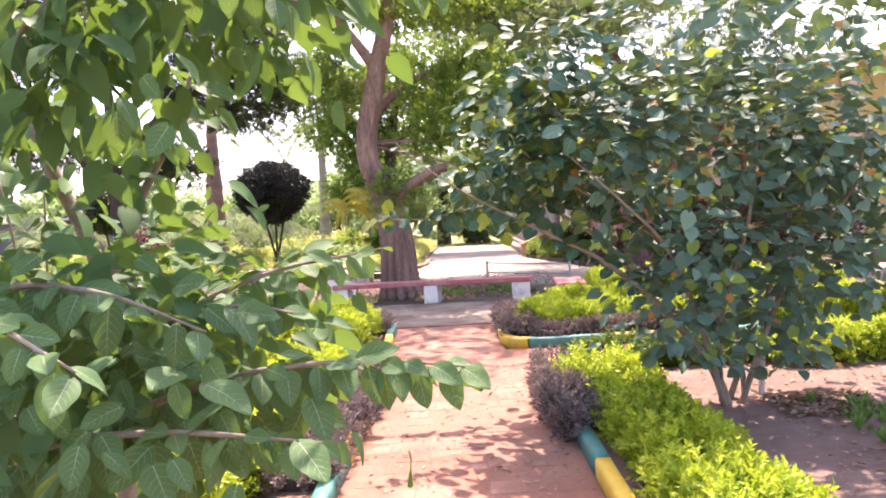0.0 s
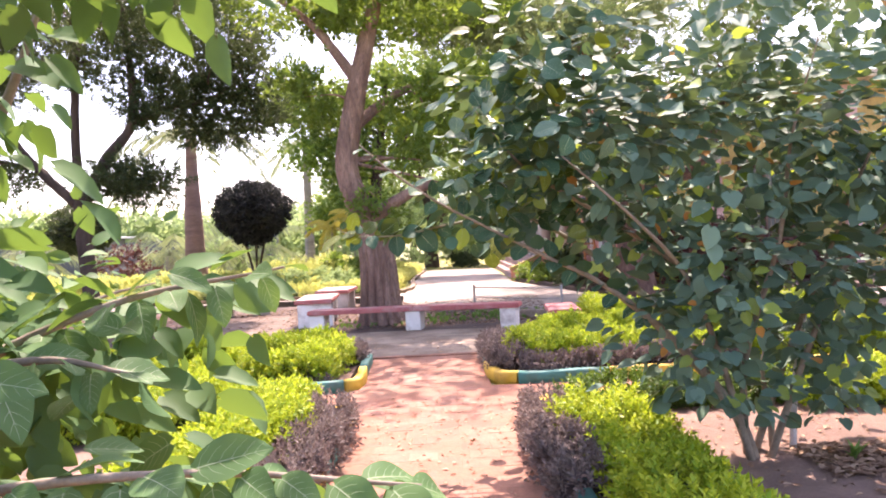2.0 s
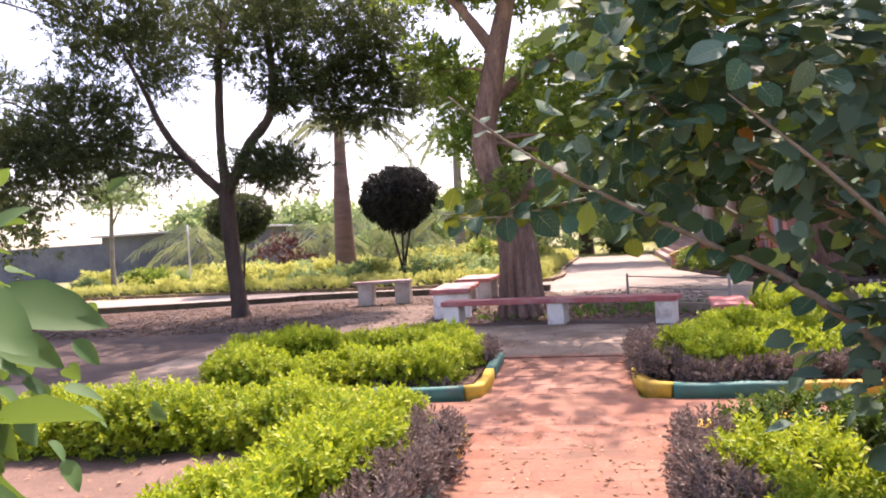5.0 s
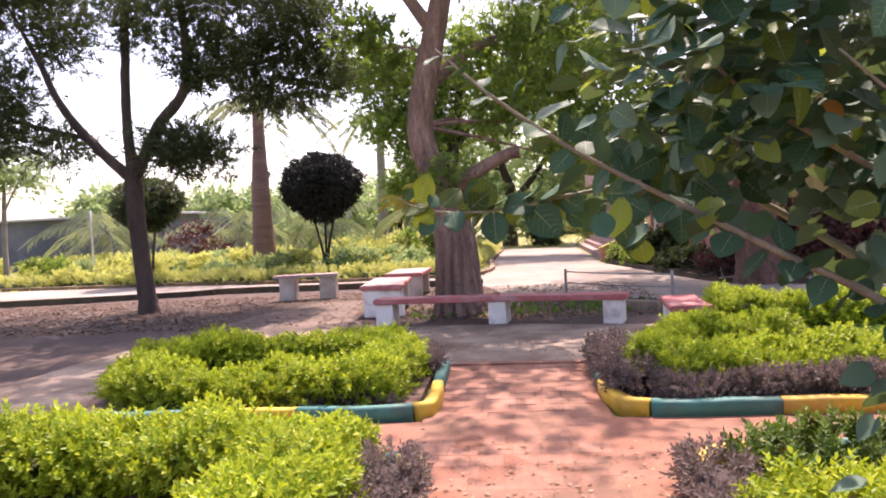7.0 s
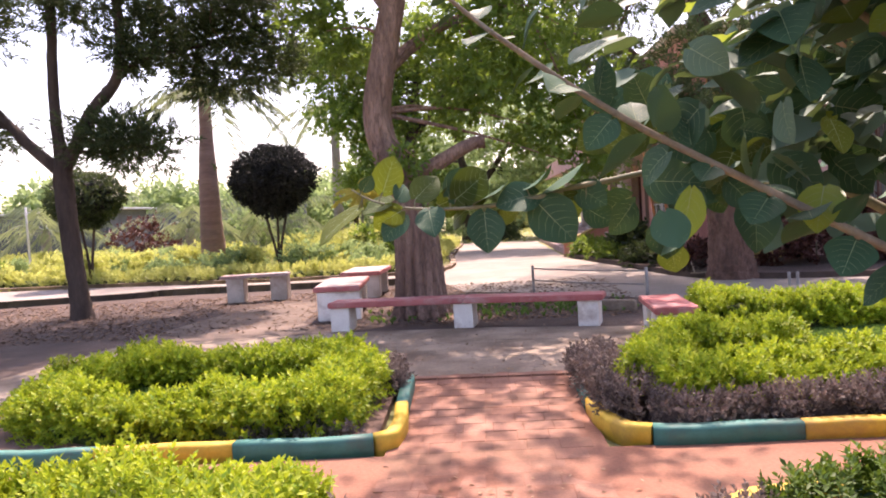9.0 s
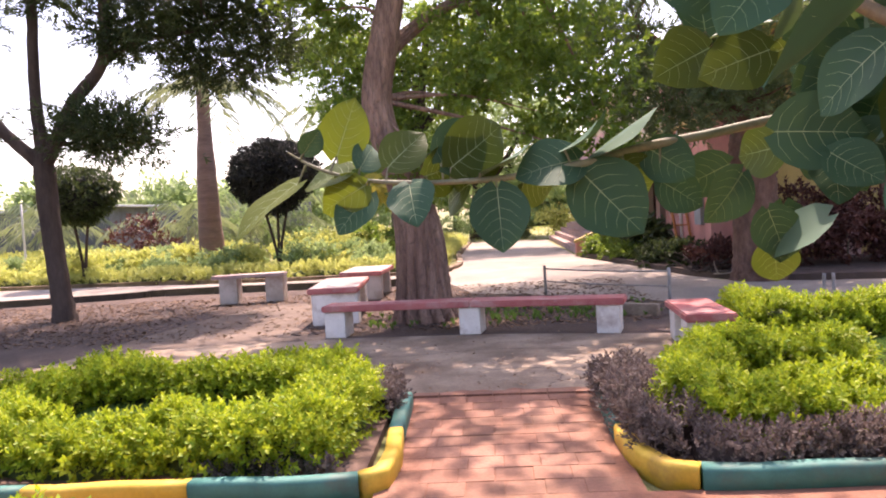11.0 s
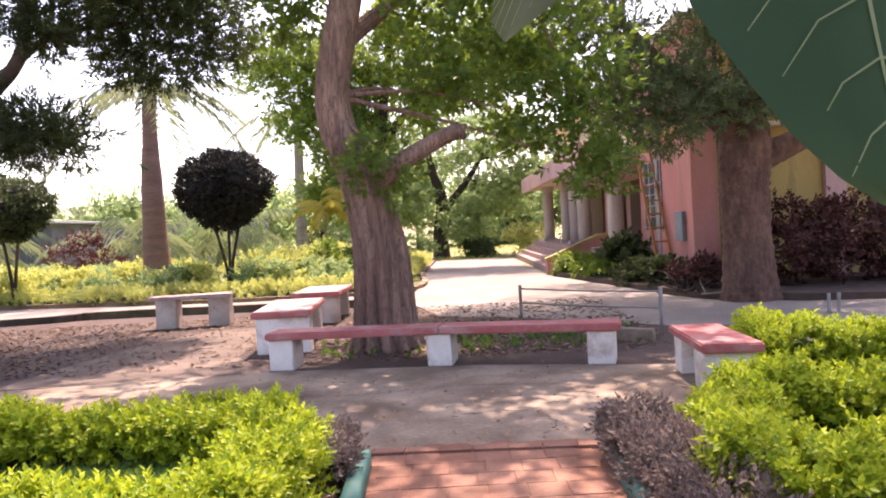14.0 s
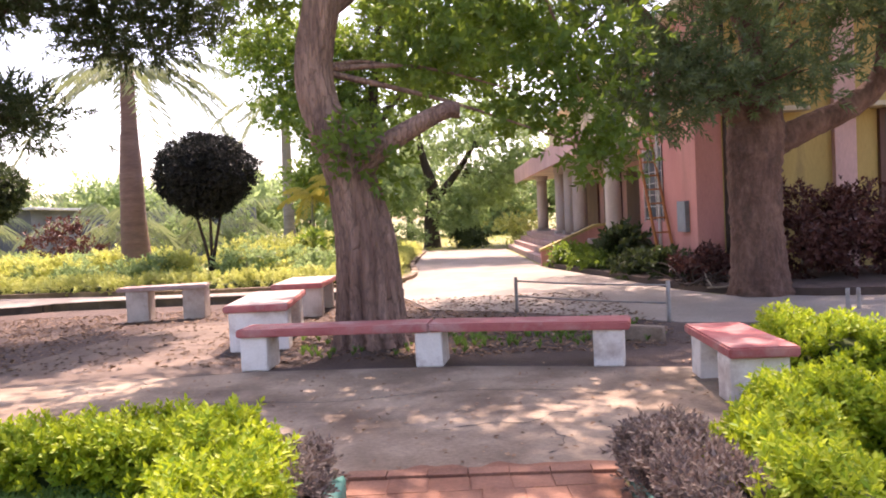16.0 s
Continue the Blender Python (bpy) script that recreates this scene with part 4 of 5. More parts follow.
palm("slender pale-trunked palm beyond the hedge", -7.75, 45.4, [(-0.05, -0.1, 0.34), (0, 2, 0.27), (0.05, 5, 0.24), (0.1, 7.8, 0.18)], 7.8, 13, 3.2, BARK_PALE, droop=3.2)
for x, y, h in ((-22.6, 43, 2.0), (-15.4, 44, 1.7), (-12.2, 47, 1.4)):
    palm("low bushy coconut palm with drooping fronds", x, y, [(0, -0.1, 0.3), (0, h * 0.5, 0.25), (0, h, 0.2)], h, 15, 4.0, BARK_PALE, rise=3.4, droop=4.6, leaf_len=1.1)
for x, y, h in ((-5.0, 36, 2.6), (-4.1, 37, 3.1)):
    palm("yellow-leaved cane palm behind the trunk", x, y, [(0, -0.1, 0.05), (0, h * 0.5, 0.045), (0.05, h, 0.04)], h, 9, 1.3, STEM_GREEN, PALM_DRY, rise=0.9, droop=1.1, leaf_len=0.4)


# clipped topiaries
def topiary(label, x, y, zc, rx, rz, stems, mat, count):
    ob = thing("topiary_tree", label, "topiary", "clipped trees")
    for dx0, dx1 in stems:
        part("stem", tube([(x + dx0, y, -0.05, 0.06), (x + dx0 * 1.1, y, 0.7, 0.05), (x + dx1 * 0.7, y, zc - rz * 0.85, 0.04), (x + dx1, y, zc, 0.02)], sides=7, n=4), BARK_DARK, ob)
    d = rng.normal(0, 1, (count, 3))
    d /= np.linalg.norm(d, axis=1)[:, None]
    r = (1 - 0.25 * rng.random(count) ** 2) * np.array([1 + 0.12 * noise.noise(tuple(v * 2)) + 0.16 * noise.noise(tuple(v * 7)) for v in d])
    P = d * r[:, None] * (rx, rx, rz) + (x, y, zc)
    low = np.clip(-d[:, 2], 0, 1)
    P[:, :2] = (x, y) + (P[:, :2] - (x, y)) * (1 - 0.28 * low)[:, None]
    # Added ball that closes the crown's holes, coloured as inner shade.
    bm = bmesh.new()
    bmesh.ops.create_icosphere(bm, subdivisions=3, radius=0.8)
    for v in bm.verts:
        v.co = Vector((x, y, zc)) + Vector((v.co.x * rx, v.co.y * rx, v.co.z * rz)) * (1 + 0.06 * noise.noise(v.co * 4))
    part("inside", bm, TOPIARY_SHADE, ob, "dark solid core, inner shade in its colour")
    part("crown", scattered("crown", P, d, rng.uniform(0.8, 1.2, count) * 0.16, BUNCH, jitter=0.5), mat, ob)


topiary("dark ball-clipped topiary tree on thin stems", -7.15, 30.8, 3.15, 1.36, 1.12, [(-0.05, -0.55), (0.03, 0.1), (0.08, 0.6)], TOPIARY, 3800)
topiary("green ball-clipped topiary tree behind the dark trunk", -13.1, 29.5, 2.85, 1.15, 0.85, [(-0.05, -0.35), (0.05, 0.35)], TREE_DARK, 1900)

# far trees and bushes
tree("far_tree", "leafy tree at the end of the drive", [[(-0.9, 50, -0.1, 0.5), (-0.9, 50, 1.4, 0.4), (-0.7, 50, 3, 0.35), (-1.2, 50, 5, 0.2), (-1.6, 50, 8, 0.1)], [(-0.8, 50, 2.4, 0.25), (0.6, 50, 4.0, 0.18), (2, 50, 6, 0.08)]], BARK_DARK,
     [(-2.8, 50, 3.0, 1.6, 2, 1.1, 750), (1.8, 50, 3.2, 1.7, 2, 1.2, 800), (3.6, 49, 4.2, 1.3, 2, 1.0, 600), (-1, 50, 6.2, 2.6, 3, 1.3, 1000), (2.5, 50, 6.6, 2.6, 3, 1.2, 1000), (-4.5, 50, 5.5, 1.6, 2, 1.3, 700), (0.5, 48.5, 1.6, 0.9, 1, 0.7, 350)],
     TREE_FAR, BUNCH, 0.34, spread=0.4)
tree("tall_tree", "tall leafy tree behind the drive", [[(-3.4, 40, -0.1, 0.4), (-3.4, 40, 3, 0.33), (-3.0, 40, 6, 0.25), (-2.4, 40, 10, 0.1)], [(-3.2, 40, 5, 0.2), (-1.0, 39.6, 7.5, 0.1), (1.5, 39, 9, 0.05)]], BARK_DARK,
     [(-4.2, 40, 5.4, 1.3, 1.5, 1.6, 1300), (-4.6, 40, 8.2, 1.6, 1.6, 1.6, 1400), (-2.0, 40, 7.2, 1.8, 2, 1.2, 1100), (0.6, 39.5, 7.9, 2.0, 2, 1.2, 1100), (0.0, 39.5, 9.8, 3.0, 2.5, 1.4, 2000), (2.8, 39, 9.0, 2.0, 2, 1.5, 1400), (-5.0, 40, 3.2, 1.0, 1.2, 1.2, 700), (-6.2, 40, 6.9, 1.0, 1.2, 1.3, 800), (-7.2, 40, 9.2, 1.5, 1.5, 1.4, 1100)],
     TREE_LEAF, BUNCH, 0.28, spread=0.35)

tree("slender_tree", "slender pale-trunked tree by the boundary wall", [[(-23.4, 36, -0.1, 0.14), (-23.4, 36, 1.6, 0.11), (-23.3, 36, 3.4, 0.1), (-23.1, 36, 5.6, 0.04)], [(-23.3, 36, 3.2, 0.06), (-22.5, 35.9, 4.4, 0.04), (-21.9, 35.8, 5.2, 0.02)]], BARK_PALE,
     [(-23.2, 36, 5.2, 1.3, 1.2, 1.0, 600), (-22.1, 35.9, 4.8, 0.8, 0.9, 0.7, 350), (-24.2, 36, 4.5, 0.8, 0.9, 0.6, 300)],
     TREE_FAR, BUNCH, 0.2, spread=0.3)


def bush(x, y, rx, h, mat, n, label, size=0.14, name="garden_bush", group="garden bushes", shape=None):
    ob = thing(name, label, "bush", group, (x, y, 0))
    part("stem", tube([(0, 0, -0.05, 0.03), (0.02, 0, h * 0.3, 0.025), (0.0, 0.02, h * 0.7, 0.01)], sides=5, n=2), STEM, ob)
    P, A = cloud([(0, 0, h * 0.55, rx, rx, h * 0.45, n)], spread=0.10 * rx + 0.04, per=22)
    P[:, 2] = np.maximum(P[:, 2], 0.03)
    part("foliage", scattered("foliage", P, A, rng.uniform(0.7, 1.2, len(P)) * size, shape or BUNCH, jitter=0.6), mat, ob)
    return ob


hedge("hedge", "low yellow hedge along the garden path, haze in its pale colour", [(-40, 34.2), (-20, 31.0), (-12.2, 29.4), (-7.8, 28.1), (-5.4, 27.6), (-2.0, 28.0)], 0.8, 0.30, GOLD_FAR, HEDGE_CORE, GOLD_SPRIG, 70, group=G, sizes=(1.8, 2.6))
hedge("hedge", "low yellow hedge along the drive, haze in its pale colour", [(-2.0, 29.0), (-1.95, 34), (-1.8, 42)], 0.7, 0.34, GOLD_FAR, HEDGE_CORE, GOLD_SPRIG, 70, group=G, sizes=(1.8, 2.6))
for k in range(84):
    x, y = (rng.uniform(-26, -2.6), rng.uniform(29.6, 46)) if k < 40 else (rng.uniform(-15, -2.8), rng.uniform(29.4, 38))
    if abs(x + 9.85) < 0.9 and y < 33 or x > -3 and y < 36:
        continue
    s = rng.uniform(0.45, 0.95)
    bush(x, y, s, s * rng.uniform(0.9, 1.3), GOLD_FAR if rng.random() < 0.72 else TREE_FAR, 380, "yellow-green garden bush, sun and haze in its pale colour", 0.2)
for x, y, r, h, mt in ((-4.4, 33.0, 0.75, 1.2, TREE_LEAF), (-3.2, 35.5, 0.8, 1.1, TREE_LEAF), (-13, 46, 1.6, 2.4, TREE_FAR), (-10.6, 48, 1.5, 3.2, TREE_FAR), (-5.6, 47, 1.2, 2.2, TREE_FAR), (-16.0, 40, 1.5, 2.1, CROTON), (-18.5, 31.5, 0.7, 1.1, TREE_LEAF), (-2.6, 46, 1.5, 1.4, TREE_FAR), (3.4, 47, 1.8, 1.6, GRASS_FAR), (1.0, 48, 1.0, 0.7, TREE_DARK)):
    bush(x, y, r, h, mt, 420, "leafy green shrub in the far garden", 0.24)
# meadow grass
n = 9000
P = np.stack([rng.uniform(-32, 6, n), rng.uniform(29, 70, n), np.full(n, -0.03)], 1)
P = P[~((P[:, 0] > -1.6) & (P[:, 1] < 45)) & ~((P[:, 0] > 2.2) & (P[:, 1] < 48))]
TUFT = sprig(6, 0.15, 0.5, NARROW_LEAF, 1.0)
tagged(part("meadow_grass", scattered("meadow_grass", P, np.tile((0, 0, 1.0), (len(P), 1)), rng.uniform(0.07, 0.15, len(P)), TUFT, jitter=0.15), GRASS_FAR, None), "rough garden grass, sun and haze in its pale colour", "grass", kind="stuff")


def wood(name, label, spots, mat, size, spread=0.7):
    pcs, blobs = [], []
    for x, y, h, r in spots:
        pcs.append(tube_arrays([(x, y, -0.1, 0.35), (x, y, h * 0.4, 0.25), (x, y, h * 0.8, 0.08)], sides=6, n=3))
        for _ in range(5):
            blobs.append((x + rng.normal(0, r * 0.5), y + rng.normal(0, r * 0.4), h * rng.uniform(0.22, 0.85), r * 0.6, r * 0.6, h * 0.16, 240))
    ob = thing(name, label, "trees", kind="stuff")
    part("trunks", np_mesh("trunks", *joined(pcs), True), BARK_DARK, ob)
    P, A = cloud(blobs, spread, 20)
    part("crowns", scattered("crowns", P, A, rng.uniform(0.7, 1.3, len(P)) * size, BUNCH, jitter=0.7), mat, ob)


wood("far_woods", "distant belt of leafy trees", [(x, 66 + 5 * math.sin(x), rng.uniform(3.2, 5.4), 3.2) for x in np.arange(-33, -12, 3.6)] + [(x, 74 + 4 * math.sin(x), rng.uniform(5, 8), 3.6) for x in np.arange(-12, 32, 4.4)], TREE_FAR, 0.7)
wood("side_trees", "leafy trees at the side of the garden", [(-20, 17, 8, 2.6), (-24, 24, 9, 3), (-27, 31, 8, 3), (-24, 6, 7, 2.6), (22, 6, 8, 3), (21, 14, 9, 3), (-16, -22, 7, 3), (-4, -26, 7, 3), (8, -24, 7, 3), (18, -18, 7, 3)], TREE_DARK, 0.4, 0.5)

# far wall and shed
bw = part("boundary_wall", block(56, 0.3, 2.9, (-40, 56, -0.05), 0, 0.02), WALL_FAR, None)
tagged(bw, "dark grey boundary wall beyond the garden", "wall", kind="structure")
shed = thing("garden_shed", "low dark shed with pale sheet roof", "shed", at=(-27, 50, 0))
part("wall", block(11, 5, 3.1, (0, 0, -0.05), 0, 0.02), WALL_FAR, shed)
part("roof", block(12, 6, 0.12, (0, 0, 3.05), 0, 0.02), ROOF_FAR, shed, "pale sheet roof")
pole = part("garden_pole", tube([(-19.2, 36, -0.05, 0.05), (-19.2, 36, 1.5, 0.05), (-19.2, 36, 3.0, 0.045)], sides=8, n=2), PIPE_WHITE, None)
tagged(pole, "thin white upright pole in the garden", "pole")

# ---- building ----
house = thing("school_building", "two-storey building with pink, ochre and cream walls", "building")
def wall(name, x0, x1, y0, y1, z0, z1, mat, label="", edge=0.01, parent=None):
    return part(name, block(x1 - x0, y1 - y0, z1 - z0, ((x0 + x1) / 2, (y0 + y1) / 2, z0), 0, edge), mat, parent or house, label)


wall("wall", 5.0, 5.55, 24.0, 28.5, -0.05, 5.6, PINK, "pink painted wall")
wall("wall", 5.553, 9.2, 24.6, 24.9, -0.05, 5.7, OCHRE, "ochre painted wall")
wall("wall", 10.6, 16.0, 24.6, 24.9, -0.05, 5.7, OCHRE, "ochre painted wall")
wall("wall", 9.2, 10.6, 24.6, 24.9, -0.05, 1.15, OCHRE, "ochre wall under the window")
wall("wall", 9.2, 10.6, 24.6, 24.9, 3.3, 5.7, OCHRE, "ochre wall over the window")
wall("wall", 5.553, 16.0, 28.5, 28.8, -0.05, 5.7, CREAM, "rear inner wall")
wall("wall", 15.7, 16.0, 24.9, 28.5, -0.05, 5.7, OCHRE, "ochre end wall")
wall("roof", 4.8, 16.3, 23.8, 46.5, 5.7, 5.9, CREAM, "cream roof edge")
wall("wall", 5.2, 5.5, 28.5, 46.0, 3.4, 5.65, CREAM, "cream upper wall")
wall("wall", 6.6, 6.9, 28.5, 46.0, -0.05, 5.65, PALE_PINK, "inner porch wall")
wall("wall", 6.9, 16, 45.8, 46.0, -0.05, 5.65, PALE_PINK)
for x in (8.1, 12.2):
    wall("pilaster", x, x + 0.46, 24.45, 24.597, -0.05, 5.6, PALE_PINK, "pale pink pilaster")
wall("sunshade", 5.56, 7.5, 24.2, 24.597, 3.42, 3.52, CREAM, "stained concrete sunshade")
wall("sunshade", 8.7, 11.0, 24.1, 24.597, 3.42, 3.52, CREAM, "stained concrete sunshade")
wall("ledge", 4.88, 5.7, 23.9, 28.6, 3.45, 3.6, OCHRE, "ochre string course")
# window
win = thing("window_1", "brown wooden window with iron bars in the ochre wall", "window", kind="structure")
for x0, x1, z0, z1 in ((9.08, 9.2, 1.05, 3.4), (10.6, 10.72, 1.05, 3.4), (9.2, 10.6, 1.03, 1.15), (9.2, 10.6, 3.3, 3.42)):
    wall("window_surround", x0, x1, 24.5, 24.7, z0, z1, BROWN, parent=win)
for x in (9.2, 9.84, 10.5):
    wall("window_frame", x, x + 0.1, 24.66, 24.74, 1.15, 3.3, BROWN, parent=win)
wall("window_frame", 9.3, 10.5, 24.66, 24.74, 2.35, 2.45, BROWN, parent=win)
for x in np.arange(9.36, 10.5, 0.13):
    part("bar", tube([(x, 24.63, 1.15, 0.008), (x, 24.63, 2.2, 0.008), (x, 24.63, 3.3, 0.008)], sides=6, n=1), STEEL, win)
for x0, x1 in ((9.3, 9.84), (9.94, 10.5)):
    for z0, z1 in ((1.15, 2.35), (2.45, 3.3)):
        wall("pane", x0, x1, 24.69, 24.70, z0, z1, GLASS, edge=0, parent=win)
win = thing("window_2", "window with white iron grille in the pink wall", "window", kind="structure")
wall("pane", 4.985, 4.997, 26.3, 27.9, 1.25, 3.0, GLASS, edge=0, parent=win)
for y in (26.3, 26.83, 27.37, 27.9):
    part("bar", tube([(4.965, y, 1.2, 0.012), (4.965, y, 2.1, 0.012), (4.965, y, 3.05, 0.012)], sides=7, n=1), PIPE_WHITE, win)
for z in np.arange(1.3, 3.05, 0.28):
    part("bar", tube([(4.965, 26.25, z, 0.009), (4.965, 27.1, z, 0.009), (4.965, 27.95, z, 0.009)], sides=7, n=1), PIPE_WHITE, win)
# porch
wall("porch_floor", 3.95, 6.6, 28.9, 46.0, -0.05, 0.76, STEP, "stone porch floor")
for k in range(4):
    wall("stair_step", 2.75 + 0.30 * k, 3.05 + 0.30 * k, 30.9, 44.0, -0.05, 0.19 * (k + 1) - 0.01, STEP, "worn pinkish stone step")
for x, y, r in ((4.3, 33.4, 0.24), (4.3, 35.2, 0.24), (4.3, 37.4, 0.22), (4.3, 42.9, 0.24), (4.35, 28.75, 0.22)):
    col = part("column", tube([(x, y, 0.85, r), (x, y, 2.0, r * 0.98), (x, y, 3.08, r * 0.95)], sides=18, n=3), COLUMN, house, "round plastered porch column")
    part("plinth", block(r * 2.5, r * 2.5, 0.12, (x, y, 0.74), 0, 0.015), COLUMN, col)
    part("capital", tube([(x, y, 3.0, r * 0.96), (x, y, 3.08, r * 1.15), (x, y, 3.22, r * 1.3)], sides=18, n=2), COLUMN, col)
bm = slab([(3.5, 28.6), (6.6, 28.6), (6.6, 46), (3.5, 46)], 3.5, 0.28)
part("porch_roof", bm, CREAM, house, "cream porch slab")
wall("fascia", 3.38, 3.497, 28.6, 46, 3.1, 3.75, PALE_PINK, "weathered pink fascia")
# Doors are widened and a fourth added, their brown standing in for porch shade.
for y in (29.3, 33.2, 37.2, 41.4):
    wall("porch_door", 6.5, 6.597, y, y + 2.9, 0.76, 2.95, BROWN, "dark brown folding door, widened to darken the porch inside")
# ramp wall beside the steps
bm = bmesh.new()
prof = [(2.6, 0.0), (2.6, 0.42), (2.9, 0.55), (4.2, 1.08), (4.9, 1.1), (4.9, 0.0)]
f = bm.faces.new([bm.verts.new((x, 30.55, z)) for x, z in prof])
r = bmesh.ops.extrude_face_region(bm, geom=[f])
bmesh.ops.translate(bm, vec=(0, 0.28, 0), verts=[g for g in r["geom"] if isinstance(g, bmesh.types.BMVert)])
bmesh.ops.recalc_face_normals(bm, faces=bm.faces)
part("stair_cheek", bm, PINK, house, "ochre-capped sloping stair wall")
bm = bmesh.new()
f = bm.faces.new([bm.verts.new((x, 30.50, z)) for x, z in [(2.56, 0.42), (2.56, 0.50), (2.9, 0.63), (4.2, 1.16), (4.9, 1.18), (4.9, 1.102), (4.2, 1.082), (2.9, 0.552)]])
r = bmesh.ops.extrude_face_region(bm, geom=[f])
bmesh.ops.translate(bm, vec=(0, 0.38, 0), verts=[g for g in r["geom"] if isinstance(g, bmesh.types.BMVert)])
bmesh.ops.recalc_face_normals(bm, faces=bm.faces)
part("coping", bm, OCHRE, house, "ochre painted coping")
# wall fittings
mb = part("meter_box", block(0.10, 0.55, 0.66, (4.948, 24.75, 1.0), 0, 0.01), BOX_GREY, house, "grey-blue meter box")
for y, x in ((26.6, 4.97), (24.0, 5.62)):
    part("drain_pipe", tube([(x, y, 0, 0.045), (x, y, 2.6, 0.045), (x, y, 5.5, 0.045)], sides=8, n=2), PIPE_WHITE if y > 25 else BARK_DARK, house, "wall pipe")
lad = thing("ladder", "orange-brown wooden ladder leaning on the pink wall", "ladder")
for x in (4.58, 4.93):
    part("rail", tube([(x, 25.2, 0.08, 0.035), (x, 26.2, 1.8, 0.033), (x, 27.2, 3.55, 0.03)], sides=7, n=2), LADDER, lad)
for k in range(10):
    u = (k + 0.7) / 10.4
    y, z = 25.2 + 2.0 * u, 0.08 + 3.47 * u
    part("rung", tube([(4.58, y, z, 0.02), (4.75, y, z, 0.02), (4.93, y, z, 0.02)], sides=6, n=1), LADDER, lad)
# planting before the building
paving("ground_planter", [(2.75, 30.4), (3.6, 26.0), (4.2, 22.7), (4.7, 21.7), (5.9, 20.8), (9, 19.9), (30, 19.3), (30, 24.5), (5.0, 24.5), (4.95, 28.8), (3.9, 28.85), (3.9, 30.4)], 0.10, SOIL, "raised earth bed before the building", "soil", 0.2)
for x, y, r, h, mt, s in ((3.35, 29.6, 0.5, 0.5, TREE_LEAF, 0.2), (3.7, 28.6, 0.5, 0.45, TREE_LEAF, 0.18), (3.9, 27.6, 0.55, 0.42, TREE_LEAF, 0.18), (4.2, 26.6, 0.5, 0.4, TREE_DARK, 0.18), (4.3, 25.4, 0.5, 0.4, TREE_DARK, 0.18), (4.5, 24.2, 0.5, 0.55, TREE_DARK, 0.18), (4.3, 27.4, 0.45, 1.0, TREE_DARK, 0.3), (4.9, 23.3, 0.5, 0.6, CROTON, 0.2)):
    bush(x, y, r, h, mt, 320, "low dark leafy shrub before the building", s, group="planter shrubs")
for x, y, r, h in ((6.5, 22.7, 0.75, 1.7), (7.4, 22.6, 0.8, 1.75), (8.3, 22.5, 0.75, 1.6), (9.3, 22.4, 0.8, 1.0), (10.4, 22.2, 0.9, 0.9)):
    bush(x, y, r, h, CROTON, 700, "dense dark maroon-leaved shrub by the wall", 0.17, group="maroon shrubs")
pile = thing("branch_pile", "heap of dry cut branches on the planting bed", "branches")
for k in range(26):
    a, c = rng.uniform(0, 6.28), np.array([4.55, 22.6, 0.1]) + rng.normal(0, 1, 3) * (0.28, 0.35, 0)
    e = c + np.array([math.cos(a), math.sin(a), rng.uniform(0.1, 0.6)]) * rng.uniform(0.4, 1.0)
    c[2] = 0.1
    part("branch", tube([(*c, 0.02), (*((c + e) / 2 + rng.normal(0, 0.05, 3)), 0.014), (*e, 0.004)], sides=5, n=3), BARK_DARK if k % 9 else STEM, pile)

# ---- big-leaved shrubs beside the path ----
def fine_leaf(width, heart, curl, fold):
    """A full leaf blade with midrib and side veins as raised strips, and its stalk."""
    rows, cols = 11, 7
    V, F, I = [], [], []
    ys = np.linspace(0, 1, rows)
    half = np.array([0.16, 0.66, 0.89, 0.98, 1.0, 0.98, 0.92, 0.81, 0.63, 0.36, 0.02]) * width / 2
    for y, w in zip(ys, half):
        for s in np.linspace(-1, 1, cols):
            x = s * w
            back = 0.13 * heart * abs(s) ** 1.5 * max(0, 1 - y * 2.6)
            z = fold * abs(x) - curl * y * y + 0.022 * math.sin(8 * y + 2.5 * s) * abs(s)
            x *= 1 + 0.04 * math.sin(11 * y + 3 * s)
            V.append((x, y - back, z))
    for i in range(rows - 1):
        for j in range(cols - 1):
            a = i * cols + j
            F.append((a, a + 1, a + cols + 1, a + cols))
            I.append(0)

    def height(x, y):
        return fold * abs(x) - curl * y * y + 0.004

    def strip(p0, p1, w0, w1):
        k = len(V)
        d = np.array(p1) - np.array(p0)
        nx, ny = -d[1] / np.hypot(*d), d[0] / np.hypot(*d)
        for u, w in ((0, w0), (0.5, (w0 + w1) / 2), (1, w1)):
            bow = 0.16 * math.sin(math.pi * u) * abs(d[0])
            x, y = p0[0] + d[0] * u, p0[1] + d[1] * u - bow
            for s in (-1, 1):
                V.append((x + nx * w * s, y + ny * w * s, height(x, y) + 0.006))
        for i in range(2):
            F.append((k + 2 * i, k + 2 * i + 1, k + 2 * i + 3, k + 2 * i + 2))
            I.append(1)

    for i in range(5):
        strip((0, i / 5 * 0.96), (0, (i + 1) / 5 * 0.96), 0.0085 - 0.0014 * i, 0.0072 - 0.0014 * i)
    for s in (1, -1):
        for y0, dx, dy in ((0.03, 0.78, 0.17), (0.14, 0.78, 0.26), (0.30, 0.74, 0.26), (0.46, 0.66, 0.24), (0.62, 0.52, 0.2), (0.76, 0.32, 0.14)):
            strip((0, y0), (s * dx * width / 2, y0 + dy), 0.0032, 0.0012)
    V = np.array(V, float)
    me = np_mesh("leaf", V, F, True, I)
    return me


ROUND = lobed_leaf(0.82, 0.9, 0.12)
HEARTS = lobed_leaf(0.62, 0.6, 0.18)


